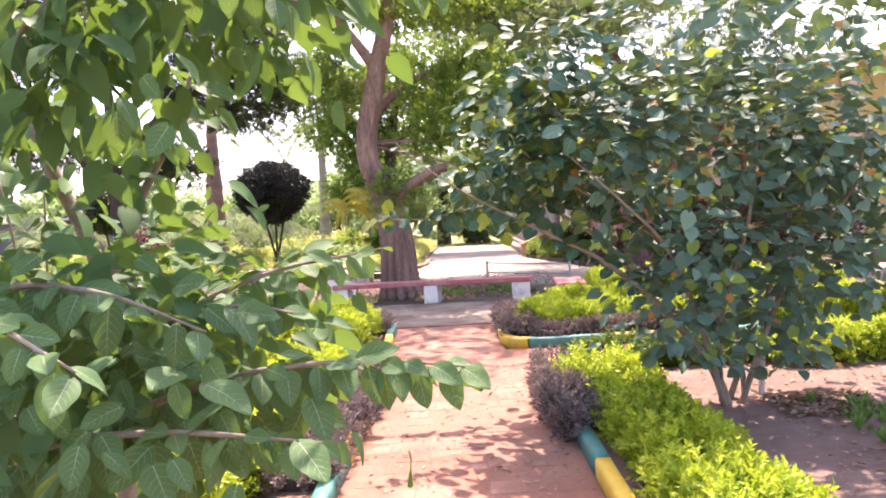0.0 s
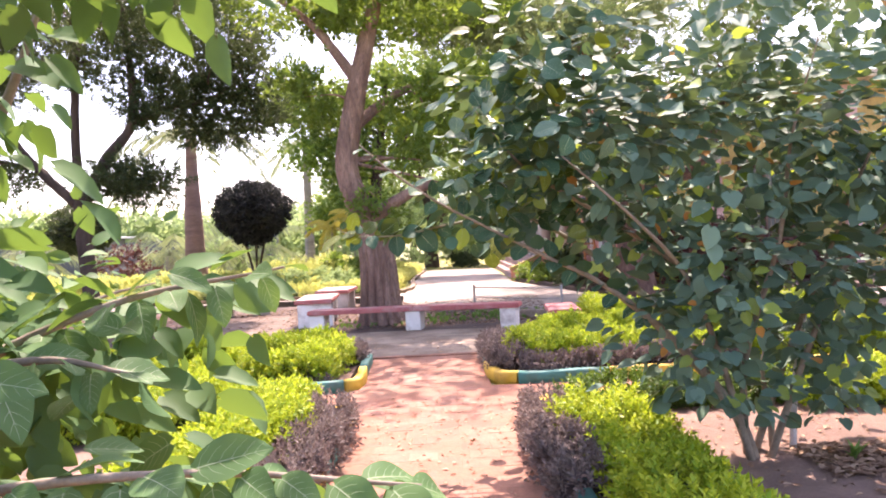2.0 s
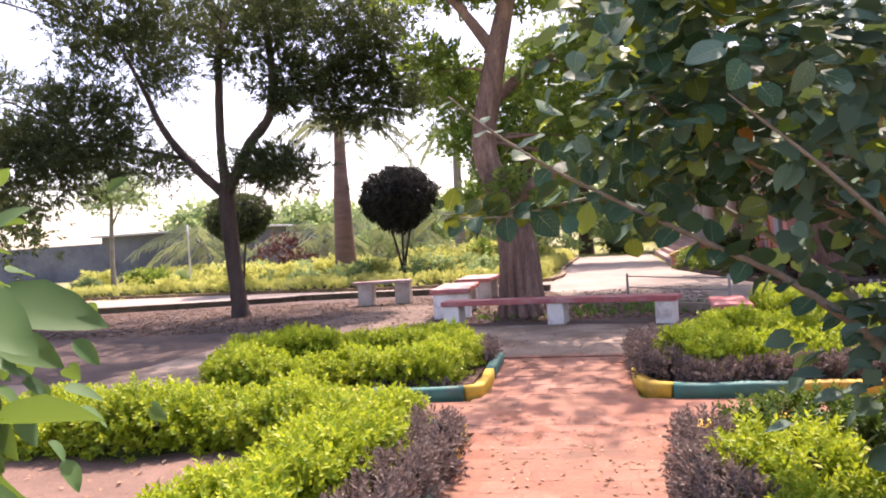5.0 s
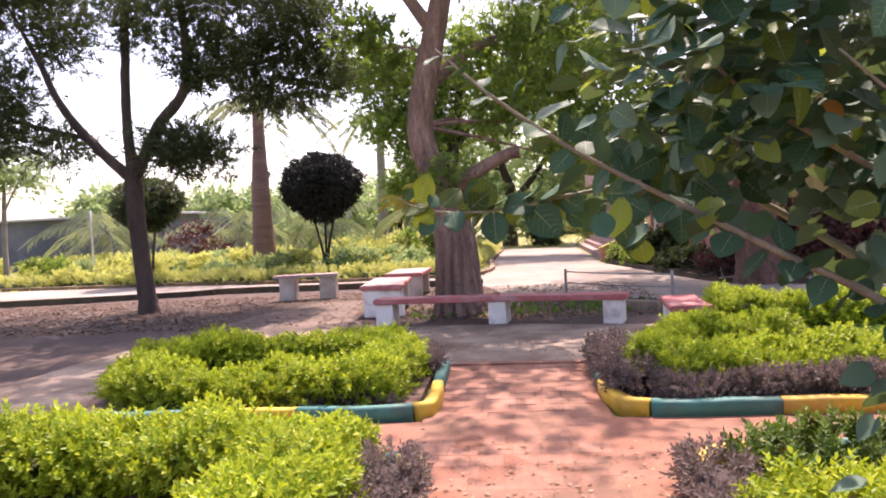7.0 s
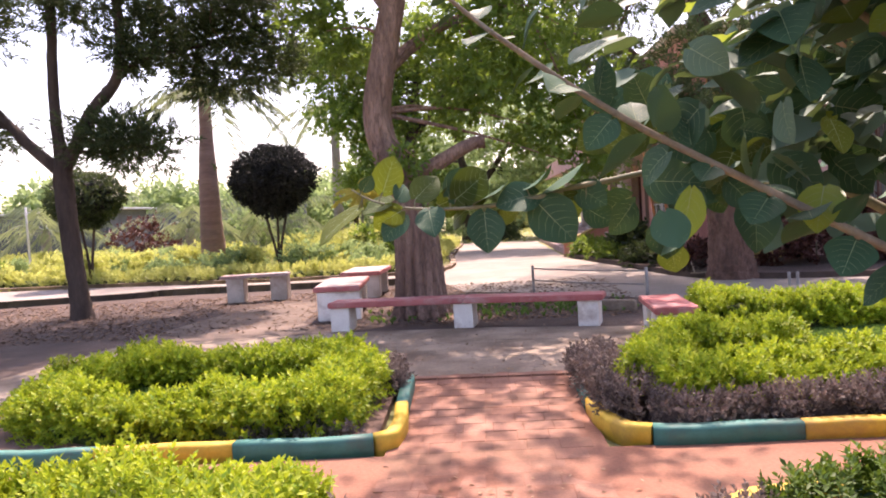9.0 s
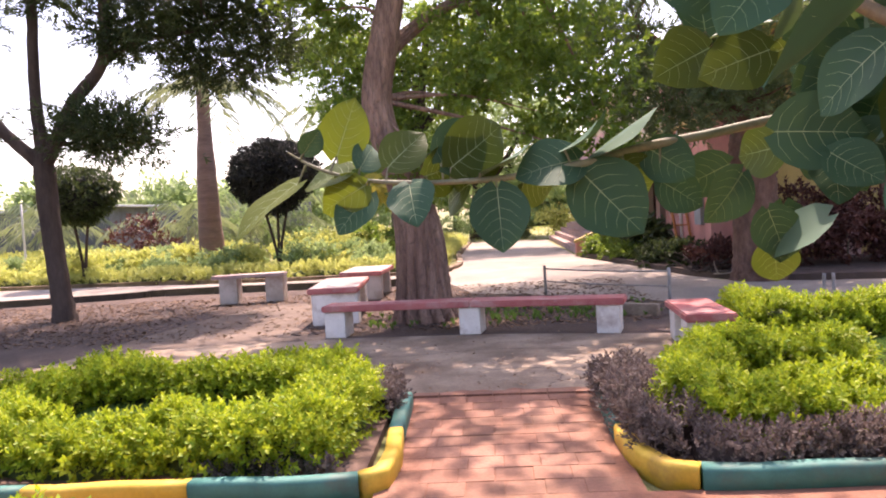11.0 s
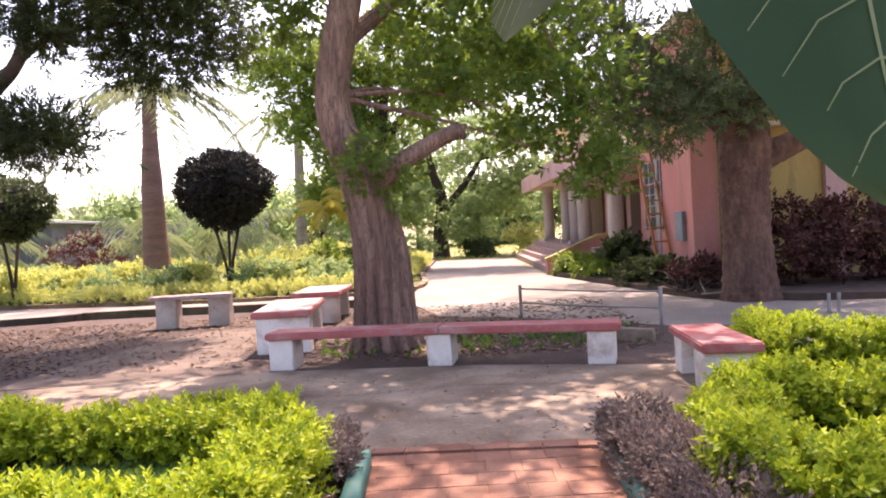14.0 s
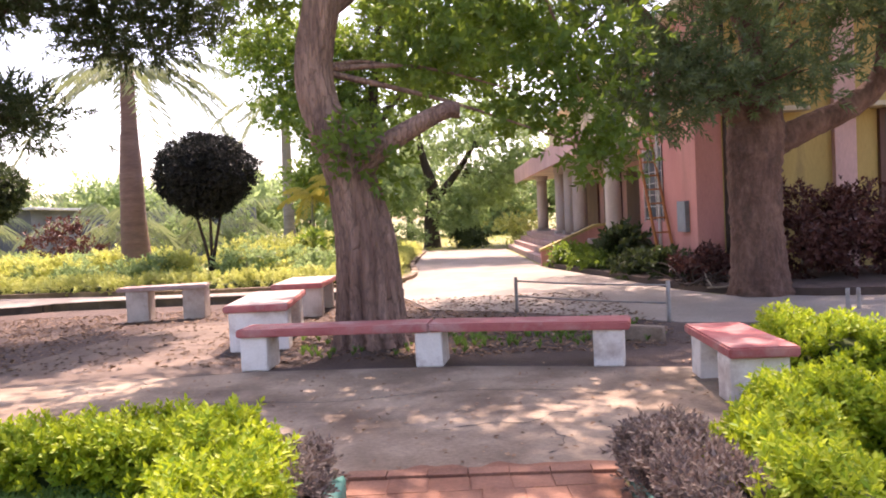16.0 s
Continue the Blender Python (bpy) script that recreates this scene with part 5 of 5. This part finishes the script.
def leaf_on(mesh, place, way, up, size, parent, name="leaf", label=""):
    """A leaf object: stalk at place, pointing along way, its face towards up."""
    y = Vector(way).normalized()
    x = y.cross(Vector(up)).normalized()
    z = x.cross(y)
    m = Matrix((x, y, z)).transposed().to_4x4()
    ob = new(name, mesh)
    ob.parent = parent
    ob.matrix_basis = Matrix.Translation(place) @ m @ Matrix.Scale(size, 4)
    return tagged(ob, label)


def leaf_mesh(mat, width, heart, curl, fold):
    me = fine_leaf(width, heart, curl, fold)
    me.materials.append(mat)
    me.materials.append(VEIN)
    return me


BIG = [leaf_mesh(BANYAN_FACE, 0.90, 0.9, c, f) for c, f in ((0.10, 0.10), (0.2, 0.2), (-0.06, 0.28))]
BIG_SKYLIT = [leaf_mesh(BANYAN_SKYLIT, 0.88, 0.9, 0.16, 0.16)]
BIG_LIT = [leaf_mesh(BANYAN_LIT, 0.80, 0.8, 0.1, 0.14), leaf_mesh(BANYAN_LIT_DIM, 0.86, 0.8, 0.14, 0.16)]
BIG_YOUNG = [leaf_mesh(BANYAN_YOUNG, 0.72, 0.5, 0.12, 0.2)]
HEART_BIG = [leaf_mesh(HEART, 0.62, 0.7, c, f) for c, f in ((0.15, 0.12), (0.28, 0.2), (0.05, 0.25))]


def leafy_branch(ob, rows, meshes, size, gap, parts=True, droop=0.5, start=0.1, collect=None, mat=None, side=None, pairs=1):
    """A bent branch with leaves set alternately along it."""
    grown = part("branch", tube(rows, sides=8, n=6), mat or STEM, ob)
    S = spline(rows, 10)[:, :3]
    L = np.r_[0, np.cumsum(np.linalg.norm(np.diff(S, axis=0), axis=1))]
    u, k = start * L[-1], 0
    while u <= L[-1]:
        p = np.array([np.interp(u, L, S[:, c]) for c in range(3)])
        q = np.array([np.interp(min(u + 0.05, L[-1]), L, S[:, c]) for c in range(3)]) - np.array([np.interp(u - 0.05, L, S[:, c]) for c in range(3)])
        t = Vector(q).normalized()
        for _ in range(pairs):
            a = k * 2.4 + rng.normal(0, 0.35)
            n1 = t.orthogonal().normalized()
            n2 = t.cross(n1)
            way = (n1 * math.cos(a) + n2 * math.sin(a)) * 0.9 + t * 0.45 + Vector((0, 0, -droop))
            up = Vector((rng.normal(0, 0.4), -0.3 + rng.normal(0, 0.4), 0.9))
            s = size * rng.uniform(0.7, 1.15) * (1 - 0.35 * (u / L[-1]) ** 3)
            stalk = Vector(p) + way.normalized() * s * 0.22
            if parts:
                leaf_on(meshes[k % len(meshes)], stalk, way, up, s, grown)
            else:
                collect.append((stalk, way, up, s))
            k += 1
        u += gap * rng.uniform(0.7, 1.3)


def leaf_mass(name, rows, shape, mat, parent, label=""):
    """Leaves with given stalk, direction, face and size, joined into one mesh."""
    P = np.array([r[0] for r in rows])
    Y = np.array([r[1] for r in rows])
    Y /= np.linalg.norm(Y, axis=1)[:, None]
    X = np.cross(Y, np.array([r[2] for r in rows]))
    X /= np.linalg.norm(X, axis=1)[:, None] + 1e-9
    Z = np.cross(X, Y)
    s = np.array([r[3] for r in rows])[:, None, None]
    V0, F0 = shape
    V = P[:, None] + s * (V0[None, :, 0:1] * X[:, None] + V0[None, :, 1:2] * Y[:, None] + V0[None, :, 2:3] * Z[:, None])
    F = F0[None] + (np.arange(len(rows)) * len(V0))[:, None, None]
    ob = part(name, np_mesh(name, V.reshape(-1, 3), F.reshape(-1, 3), True), mat, parent, label)
    return tagged(ob, kind="stuff")


# round-leaved shrub on the east bed
def crown_leaves(blobs, size, droop):
    """Places for single broad leaves, faces turned up and outward."""
    P, A = cloud(blobs, 0.16, 9, 0.3)
    out = []
    for p, a in zip(P, A):
        way = Vector(a) * 0.6 + Vector((rng.normal(0, 0.6), rng.normal(0, 0.6), -droop))
        up = Vector((rng.normal(0, 0.45), -0.35 + rng.normal(0, 0.45), 0.8))
        out.append((Vector(p), way, up, size * rng.uniform(0.65, 1.2)))
    return out


def stems(ob, base, blobs, mat, thick=0.03, each=2):
    for b in blobs:
        for _ in range(each):
            e = np.array(b[:3]) + rng.normal(0, 0.55, 3) * np.array(b[3:6])
            c = base + rng.normal(0, 0.1, 3) * (1, 1, 0)
            mid = c + (e - c) * 0.5 + rng.normal(0, 0.12, 3) + (0, 0, 0.12)
            part("branch", tube([(*c, thick), (*((c + mid) / 2 + rng.normal(0, 0.05, 3)), thick * 0.8), (*mid, thick * 0.6), (*((mid + e) / 2 + rng.normal(0, 0.07, 3)), thick * 0.4), (*e, 0.004)], sides=7, n=4), mat, ob)


shrub = thing("round_leaf_shrub", "large many-stemmed shrub with broad round dark leaves", "shrub")
BASE = np.array([2.55, 7.2, 0.0])
main = [(2.45, 7.15, 0.0, 0.05), (2.3, 7.12, 0.4, 0.04), (1.9, 7.12, 0.92, 0.03), (1.45, 7.1, 1.32, 0.02), (1.1, 7.1, 1.52, 0.0145), (0.66, 7.1, 1.77, 0.011), (0.32, 7.1, 1.97, 0.009), (0.0, 7.1, 2.21, 0.007), (-0.2, 7.1, 2.4, 0.003)]
leafy_branch(shrub, main, BIG, 0.13, 0.05, start=0.36, droop=0.35, pairs=1)
leafy_branch(shrub, [(2.3, 7.2, 1.2, 0.025), (1.6, 7.15, 1.72, 0.016), (1.03, 7.1, 2.1, 0.011), (0.82, 7.1, 2.31, 0.008), (0.6, 7.1, 2.62, 0.003)], BIG, 0.13, 0.05, start=0.3, droop=0.35)
second = [(1.9, 7.3, 1.1, 0.03), (1.45, 7.65, 1.55, 0.02), (0.95, 7.87, 1.86, 0.013), (0.378, 7.87, 1.821, 0.0105), (0.157, 7.87, 1.781, 0.009), (-0.005, 7.87, 1.762, 0.0075), (-0.14, 7.87, 1.759, 0.0065), (-0.275, 7.87, 1.766, 0.0055), (-0.375, 7.87, 1.784, 0.0045), (-0.455, 7.87, 1.813, 0.0036), (-0.513, 7.87, 1.85, 0.002)]
young = part("branch", tube(second, sides=10, n=8), STEM_GREEN, shrub, "pale green-brown young branch")
# stalk x and z, leaf's run in x and z, how far it leans along the path, how its face turns
FACING = [(-0.161, 1.803, 0.106, 0.087, 0.05, 0.5), (-0.235, 1.76, 0.016, -0.078, -0.09, 0.1), (-0.036, 1.739, 0.006, -0.145, -0.02, 0.0), (-0.33, 1.745, -0.078, -0.083, -0.03, 0.5),
          (0.155, 1.791, -0.139, -0.015, -0.05, 0.5), (0.157, 1.761, 0.122, -0.142, -0.02, 0.1), (-0.072, 1.774, 0.131, 0.056, 0.04, 2.15), (0.119, 1.817, 0.102, 0.054, -0.04, 2.15),
          (0.189, 1.806, 0.134, 0.098, -0.03, 2.15), (0.306, 1.809, 0.091, -0.069, -0.04, 0.2), (-0.347, 1.804, 0.031, 0.058, 0.05, 0.6), (-0.473, 1.845, 0.038, 0.051, 0.0, 0.8), (0.33, 1.731, 0.092, -0.059, 0.0, 0.0)]
# Leaves that take the backlit copies, bright or dim.
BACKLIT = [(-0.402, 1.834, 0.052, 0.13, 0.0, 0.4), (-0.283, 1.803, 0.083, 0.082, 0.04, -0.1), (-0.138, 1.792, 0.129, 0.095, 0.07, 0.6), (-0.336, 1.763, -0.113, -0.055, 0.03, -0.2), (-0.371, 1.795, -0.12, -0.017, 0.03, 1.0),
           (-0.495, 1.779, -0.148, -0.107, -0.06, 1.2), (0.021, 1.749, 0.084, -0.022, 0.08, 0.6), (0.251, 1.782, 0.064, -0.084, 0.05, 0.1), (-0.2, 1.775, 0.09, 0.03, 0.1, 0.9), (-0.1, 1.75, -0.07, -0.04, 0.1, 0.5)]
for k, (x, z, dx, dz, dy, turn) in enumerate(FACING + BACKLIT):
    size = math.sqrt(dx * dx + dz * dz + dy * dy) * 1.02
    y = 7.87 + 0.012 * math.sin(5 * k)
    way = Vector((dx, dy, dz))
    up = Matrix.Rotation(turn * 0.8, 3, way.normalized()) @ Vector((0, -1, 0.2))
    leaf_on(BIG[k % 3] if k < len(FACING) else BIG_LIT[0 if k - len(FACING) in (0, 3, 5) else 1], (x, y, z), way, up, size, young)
    near = spline(second, 8)[:, :3]
    foot = near[np.argmin(np.linalg.norm(near - np.array((x, y, z)), axis=1))]
    part("leaf_stalk", tube([(*foot, 0.0032), (*((foot + np.array((x, y, z))) / 2 + (0, 0, 0.004)), 0.0026), (x, y, z, 0.0022)], sides=6, n=2), STEM_GREEN, young)
inner = crown_leaves([(0.70, 7.84, 1.97, 0.22, 0.10, 0.14, 24), (0.98, 7.78, 1.98, 0.26, 0.14, 0.2, 30), (0.62, 7.86, 1.78, 0.16, 0.08, 0.08, 10), (0.8, 7.86, 2.02, 0.25, 0.08, 0.06, 14)], 0.15, 0.35)
for k, (p, way, up, size) in enumerate(inner):
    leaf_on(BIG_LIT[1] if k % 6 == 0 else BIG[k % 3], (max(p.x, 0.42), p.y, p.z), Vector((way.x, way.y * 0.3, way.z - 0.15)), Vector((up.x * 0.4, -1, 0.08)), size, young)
crown = [(2.6, 7.3, 2.3, 1.2, 0.9, 0.8, 820), (1.45, 7.2, 2.4, 0.65, 0.6, 0.6, 640), (1.25, 7.55, 2.0, 0.4, 0.35, 0.3, 150), (1.75, 7.3, 1.75, 0.4, 0.4, 0.3, 180), (3.6, 7.4, 2.3, 0.9, 0.8, 0.9, 470), (2.4, 7.2, 3.4, 1.4, 0.9, 0.6, 320), (2.5, 7.2, 1.45, 0.6, 0.5, 0.42, 330), (3.2, 7.3, 1.3, 0.55, 0.5, 0.45, 190),
         (2.0, 7.15, 1.12, 0.26, 0.26, 0.25, 120), (2.15, 7.12, 0.78, 0.2, 0.22, 0.24, 95), (2.38, 7.12, 0.5, 0.17, 0.18, 0.18, 55), (2.95, 7.3, 0.78, 0.25, 0.25, 0.32, 115), (3.15, 7.35, 0.5, 0.2, 0.2, 0.2, 50), (3.7, 7.35, 1.15, 0.45, 0.4, 0.4, 150),
         (1.05, 7.1, 2.95, 0.5, 0.5, 0.4, 160), (0.75, 7.1, 2.25, 0.3, 0.22, 0.22, 60), (0.62, 7.1, 2.7, 0.35, 0.25, 0.25, 45), (3.8, 7.4, 3.4, 0.9, 0.8, 0.6, 260)]
stems(shrub, BASE, [crown[k] for k in (0, 1, 4, 5, 7)], STEM, 0.028, 1)
loose = crown_leaves(crown, 0.138, 0.4)
loose = [r for r in loose if r[0].x > 0.25 and r[0].z > 0.3]
rng.shuffle(loose)
front = sorted(loose, key=lambda r: (r[0].x - 0.3) ** 2 + (r[0].y - 6.0) ** 2)[:230]
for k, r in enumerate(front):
    leaf_on(BIG_YOUNG[0] if k % 15 == 0 else BIG_LIT[0] if k % 7 == 0 else BIG_SKYLIT[0] if k % 4 == 1 else BIG[k % 3], *r, shrub)
rest_leaves = sorted(loose, key=lambda r: (r[0].x - 0.3) ** 2 + (r[0].y - 6.0) ** 2)[230:]
leaf_mass("foliage", rest_leaves, ROUND, BANYAN_SKYLIT, shrub)
leaf_mass("young_foliage", [(r[0] + Vector((rng.normal(0, 0.1), -0.2, 0.1)), r[1], r[2], r[3] * 0.8) for r in rest_leaves[::14]], ROUND, BANYAN_YOUNG, shrub, "pale young leaves")
leaf_mass("withered_foliage", [(r[0] + Vector((0, -0.2, 0)), r[1], r[2], r[3] * 0.6) for r in rest_leaves[::90]], ROUND, ORANGE_LEAF, shrub, "orange withered leaves")

# heart-leaved shrub on the west bed
heart = thing("heart_leaf_shrub", "tall spreading shrub with pointed heart-shaped leaves", "shrub")
HB = np.array([-1.55, 3.7, 0.0])
near_rows = [
    [(-1.5, 3.6, 0.6, 0.025), (-1.0, 3.3, 1.08, 0.017), (-0.5, 3.1, 1.30, 0.011), (-0.05, 3.0, 1.36, 0.007), (0.33, 3.0, 1.32, 0.003)],
    [(-1.5, 3.7, 0.9, 0.025), (-1.0, 3.7, 1.35, 0.018), (-0.5, 3.7, 1.58, 0.010), (-0.02, 3.7, 1.66, 0.003)],
    [(-1.5, 3.7, 1.2, 0.025), (-1.2, 3.2, 1.6, 0.015), (-0.75, 2.9, 1.62, 0.008), (-0.4, 2.8, 1.5, 0.003)],
    [(-1.75, 3.3, 1.9, 0.014), (-1.2, 3.3, 2.4, 0.011), (-0.7, 3.1, 2.6, 0.010), (-0.15, 3.1, 2.45, 0.003)],
    [(-1.75, 3.3, 2.1, 0.014), (-1.0, 3.6, 2.7, 0.011), (-0.4, 3.6, 2.75, 0.009), (0.3, 3.6, 2.58, 0.003)],
    [(-1.5, 3.6, 0.7, 0.022), (-1.1, 3.1, 1.1, 0.015), (-0.6, 2.85, 1.22, 0.010), (-0.1, 2.8, 1.18, 0.003)],
    [(-1.5, 3.6, 1.3, 0.022), (-1.1, 2.9, 1.6, 0.013), (-0.8, 2.5, 1.6, 0.008), (-0.5, 2.3, 1.5, 0.003)],
    [(-1.5, 3.7, 1.0, 0.022), (-0.9, 3.55, 1.4, 0.014), (-0.5, 3.4, 1.5, 0.009), (-0.24, 3.35, 1.46, 0.003)],
]
for k, rws in enumerate(near_rows):
    leafy_branch(heart, rws, HEART_BIG, 0.15, 0.04, start=0.2, droop=0.8, pairs=2 if k == 0 else 1)
crown = [(-1.25, 3.4, 1.5, 0.75, 0.6, 0.42, 400), (-0.75, 2.95, 1.3, 0.35, 0.3, 0.25, 90), (-0.75, 3.8, 1.25, 0.45, 0.35, 0.25, 120), (-1.1, 3.3, 2.45, 0.9, 0.6, 0.32, 390), (-0.5, 3.4, 2.62, 0.5, 0.4, 0.22, 150), (-1.35, 4.2, 2.3, 0.5, 0.4, 0.4, 120), (-0.3, 3.5, 2.72, 0.55, 0.45, 0.2, 130), (-1.3, 3.1, 0.9, 0.5, 0.45, 0.3, 130), (-0.42, 3.95, 1.55, 0.28, 0.25, 0.14, 50), (-0.45, 3.12, 1.3, 0.4, 0.2, 0.14, 70), (-1.9, 3.8, 2.0, 0.6, 0.6, 0.6, 220), (-1.7, 4.4, 1.3, 0.6, 0.4, 0.4, 130)]
far_side = [(-1.05, 4.75, 1.5, 0.36, 0.26, 0.26, 230), (-1.6, 4.8, 1.5, 0.4, 0.3, 0.35, 120)]
stems(heart, HB, [crown[k] for k in (0, 7, 10, 11)], STEM, 0.014, 2)
part("stem", tube([(-1.25, 4.1, 0.0, 0.045), (-1.3, 4.15, 0.8, 0.042), (-1.35, 4.2, 1.57, 0.036), (-1.54, 4.2, 2.1, 0.03), (-1.73, 4.2, 2.62, 0.025), (-1.8, 4.2, 3.2, 0.015)], sides=10, n=5), STEM, heart)
part("limb", tube([(-1.34, 4.2, 1.5, 0.028), (-1.17, 4.2, 1.89, 0.022), (-0.98, 4.2, 2.22, 0.016), (-0.82, 4.2, 2.6, 0.006)], sides=9, n=5), STEM, heart)
part("stem", tube([(-1.45, 3.75, 0.0, 0.035), (-1.5, 3.6, 0.8, 0.032), (-1.7, 3.3, 1.6, 0.028), (-1.75, 3.2, 2.3, 0.02)], sides=9, n=5), STEM, heart)
part("branch", tube([(-1.33, 4.18, 1.2, 0.018), (-1.2, 4.5, 1.4, 0.012), (-1.0, 4.75, 1.55, 0.008), (-0.8, 4.85, 1.6, 0.003)], sides=8, n=5), STEM, heart)
loose = crown_leaves(crown, 0.135, 0.75)
loose = [r for r in loose if r[0].z > 0.25 and not (r[0].x > -0.12 and 1.15 < r[0].z < 2.3) and not (r[0].y < 2.6 and r[0].x > -0.8) and not (r[0].y > 4.2 and r[0].x > -0.9) and not (r[0].y + 1.24 * r[0].x > 3.94 and r[0].y > 3.7 and r[0].z > 1.05)]
front = sorted(loose, key=lambda r: (r[0] - Vector((0.1, 2.6, 1.6))).length)
for k, r in enumerate(front[:150]):
    leaf_on(HEART_BIG[k % 3], *r, heart)
leaf_mass("foliage", front[150:] + [r for r in crown_leaves(far_side, 0.095, 0.6) if r[0].x < -0.85], HEARTS, HEART, heart)
stake = thing("plant_stake", "leaning pale plastic pipe stake under the shrub", "stake")
part("pipe", tube([(2.78, 7.3, 0.0, 0.025), (2.82, 7.32, 0.45, 0.025), (2.95, 7.4, 1.0, 0.025)], sides=9, n=2), PIPE_WHITE, stake)

# ---- litter and grass tufts ----
def litter(label, n, xr, yr, z, size, mat=None):
    P = np.stack([rng.uniform(*xr, n), rng.uniform(*yr, n), np.full(n, z)], 1)
    if mat:
        P = P[~((np.abs(P[:, 0] + 4.3) < 1.3) & (P[:, 1] < 21) & (rng.random(n) < 0.6))]
        n = len(P)
    tagged(part("leaf_litter", scattered("leaf_litter", P, np.tile((0, 0, 1.0), (n, 1)), rng.uniform(0.6, 1.3, n) * size, FLAT_LEAF, jitter=0.2), mat or LITTER, None), label, "leaves", kind="stuff")


litter("dry leaves strewn on the soil", 13000, (-14, 2.6), (16.9, 23), 0.012, 0.08, LITTER_DARK)
litter("few dry leaves on the concrete walk", 520, (-4, 3.5), (13.1, 16.2), 0.014, 0.05)
litter("few dry leaves on the red path", 500, (-0.5, 1.0), (4.5, 10), 0.018, 0.05)
litter("dry leaves on the planting bed", 700, (2.2, 5), (5, 8.6), 0.06, 0.06)
litter("dry leaves on the west bed", 260, (-4, -1.8), (5, 8.4), 0.06, 0.05)


def tufts(label, n, xr, yr, z, size, mat=None):
    P = np.stack([rng.uniform(*xr, n), rng.uniform(*yr, n), np.full(n, z)], 1)
    tagged(part("grass", scattered("grass", P, np.tile((0, 0, 1.0), (n, 1)), rng.uniform(0.6, 1.3, n) * size, TUFT, jitter=0.15), mat or GRASS_BLADE, None), label, "grass", kind="stuff")


litter("heap of pale dry leaves on the bed", 900, (2.75, 3.55), (6.6, 7.3), 0.075, 0.07)
tufts("green lawn inside the hedge ring", 5200, (-3.75, -1.55), (11.5, 12.75), 0.05, 0.07)
tufts("green lawn inside the east bed", 9000, (2.0, 6.5), (11.55, 14.3), 0.05, 0.07)
litter("brown fallen leaves round the long bench", 900, (-0.9, 2.2), (16.75, 18.8), 0.014, 0.07)
tufts("weeds round the leaning trunk", 120, (-2.2, 1.6), (17.0, 18.6), 0.0, 0.10)
tufts("weeds beyond the long bench", 130, (-0.2, 2.4), (17.2, 19.2), 0.0, 0.10)
tufts("thin grass on the east bed", 500, (3.0, 6), (4, 7), 0.05, 0.12)

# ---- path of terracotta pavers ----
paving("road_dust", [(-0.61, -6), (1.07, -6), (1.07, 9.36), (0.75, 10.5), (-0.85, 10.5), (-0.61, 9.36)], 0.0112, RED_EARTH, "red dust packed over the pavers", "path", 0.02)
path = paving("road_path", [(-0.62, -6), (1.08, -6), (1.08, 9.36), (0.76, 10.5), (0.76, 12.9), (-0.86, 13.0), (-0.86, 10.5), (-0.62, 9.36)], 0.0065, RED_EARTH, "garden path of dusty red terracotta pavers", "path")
TILE = 0.24
bm = block(TILE - 0.008, TILE - 0.008, 0.03, (0, 0, -0.018), 0, 0.003)
tile_mesh = bpy.data.meshes.new("paver")
bm.to_mesh(tile_mesh)
bm.free()
tile_mesh.materials.append(PAVER)
count = 0
for iy in range(int(16 / TILE)):
    y = 12.78 - iy * TILE
    x0, x1 = (-0.84, 0.74) if y > 9.4 else (-0.58, 1.04)
    for ix in range(int((x1 - x0) / TILE)):
        x = x0 + TILE * (ix + 0.5) + (0.06 if iy % 2 else 0)
        if y > 2.6 and count < 295:
            ob = new("paver", tile_mesh)
            ob.parent = path
            ob.location = (x, y, 0.0 + rng.normal(0, 0.0012))
            ob.rotation_euler = (rng.normal(0, 0.006), rng.normal(0, 0.006), rng.normal(0, 0.012))
            count += 1
edge_mesh = bpy.data.meshes.new("edge_brick")
bm = block(0.24, 0.12, 0.05, (0, 0, -0.02), 0, 0.006)
bm.to_mesh(edge_mesh)
bm.free()
edge_mesh.materials.append(PAVER)
for k in range(7):
    ob = new("edge_brick", edge_mesh)
    ob.parent = path
    ob.location = (-0.74 + 0.245 * k, 12.97 - 0.012 * k, 0.0)
    ob.rotation_euler = (0, 0, rng.normal(-0.04, 0.02))
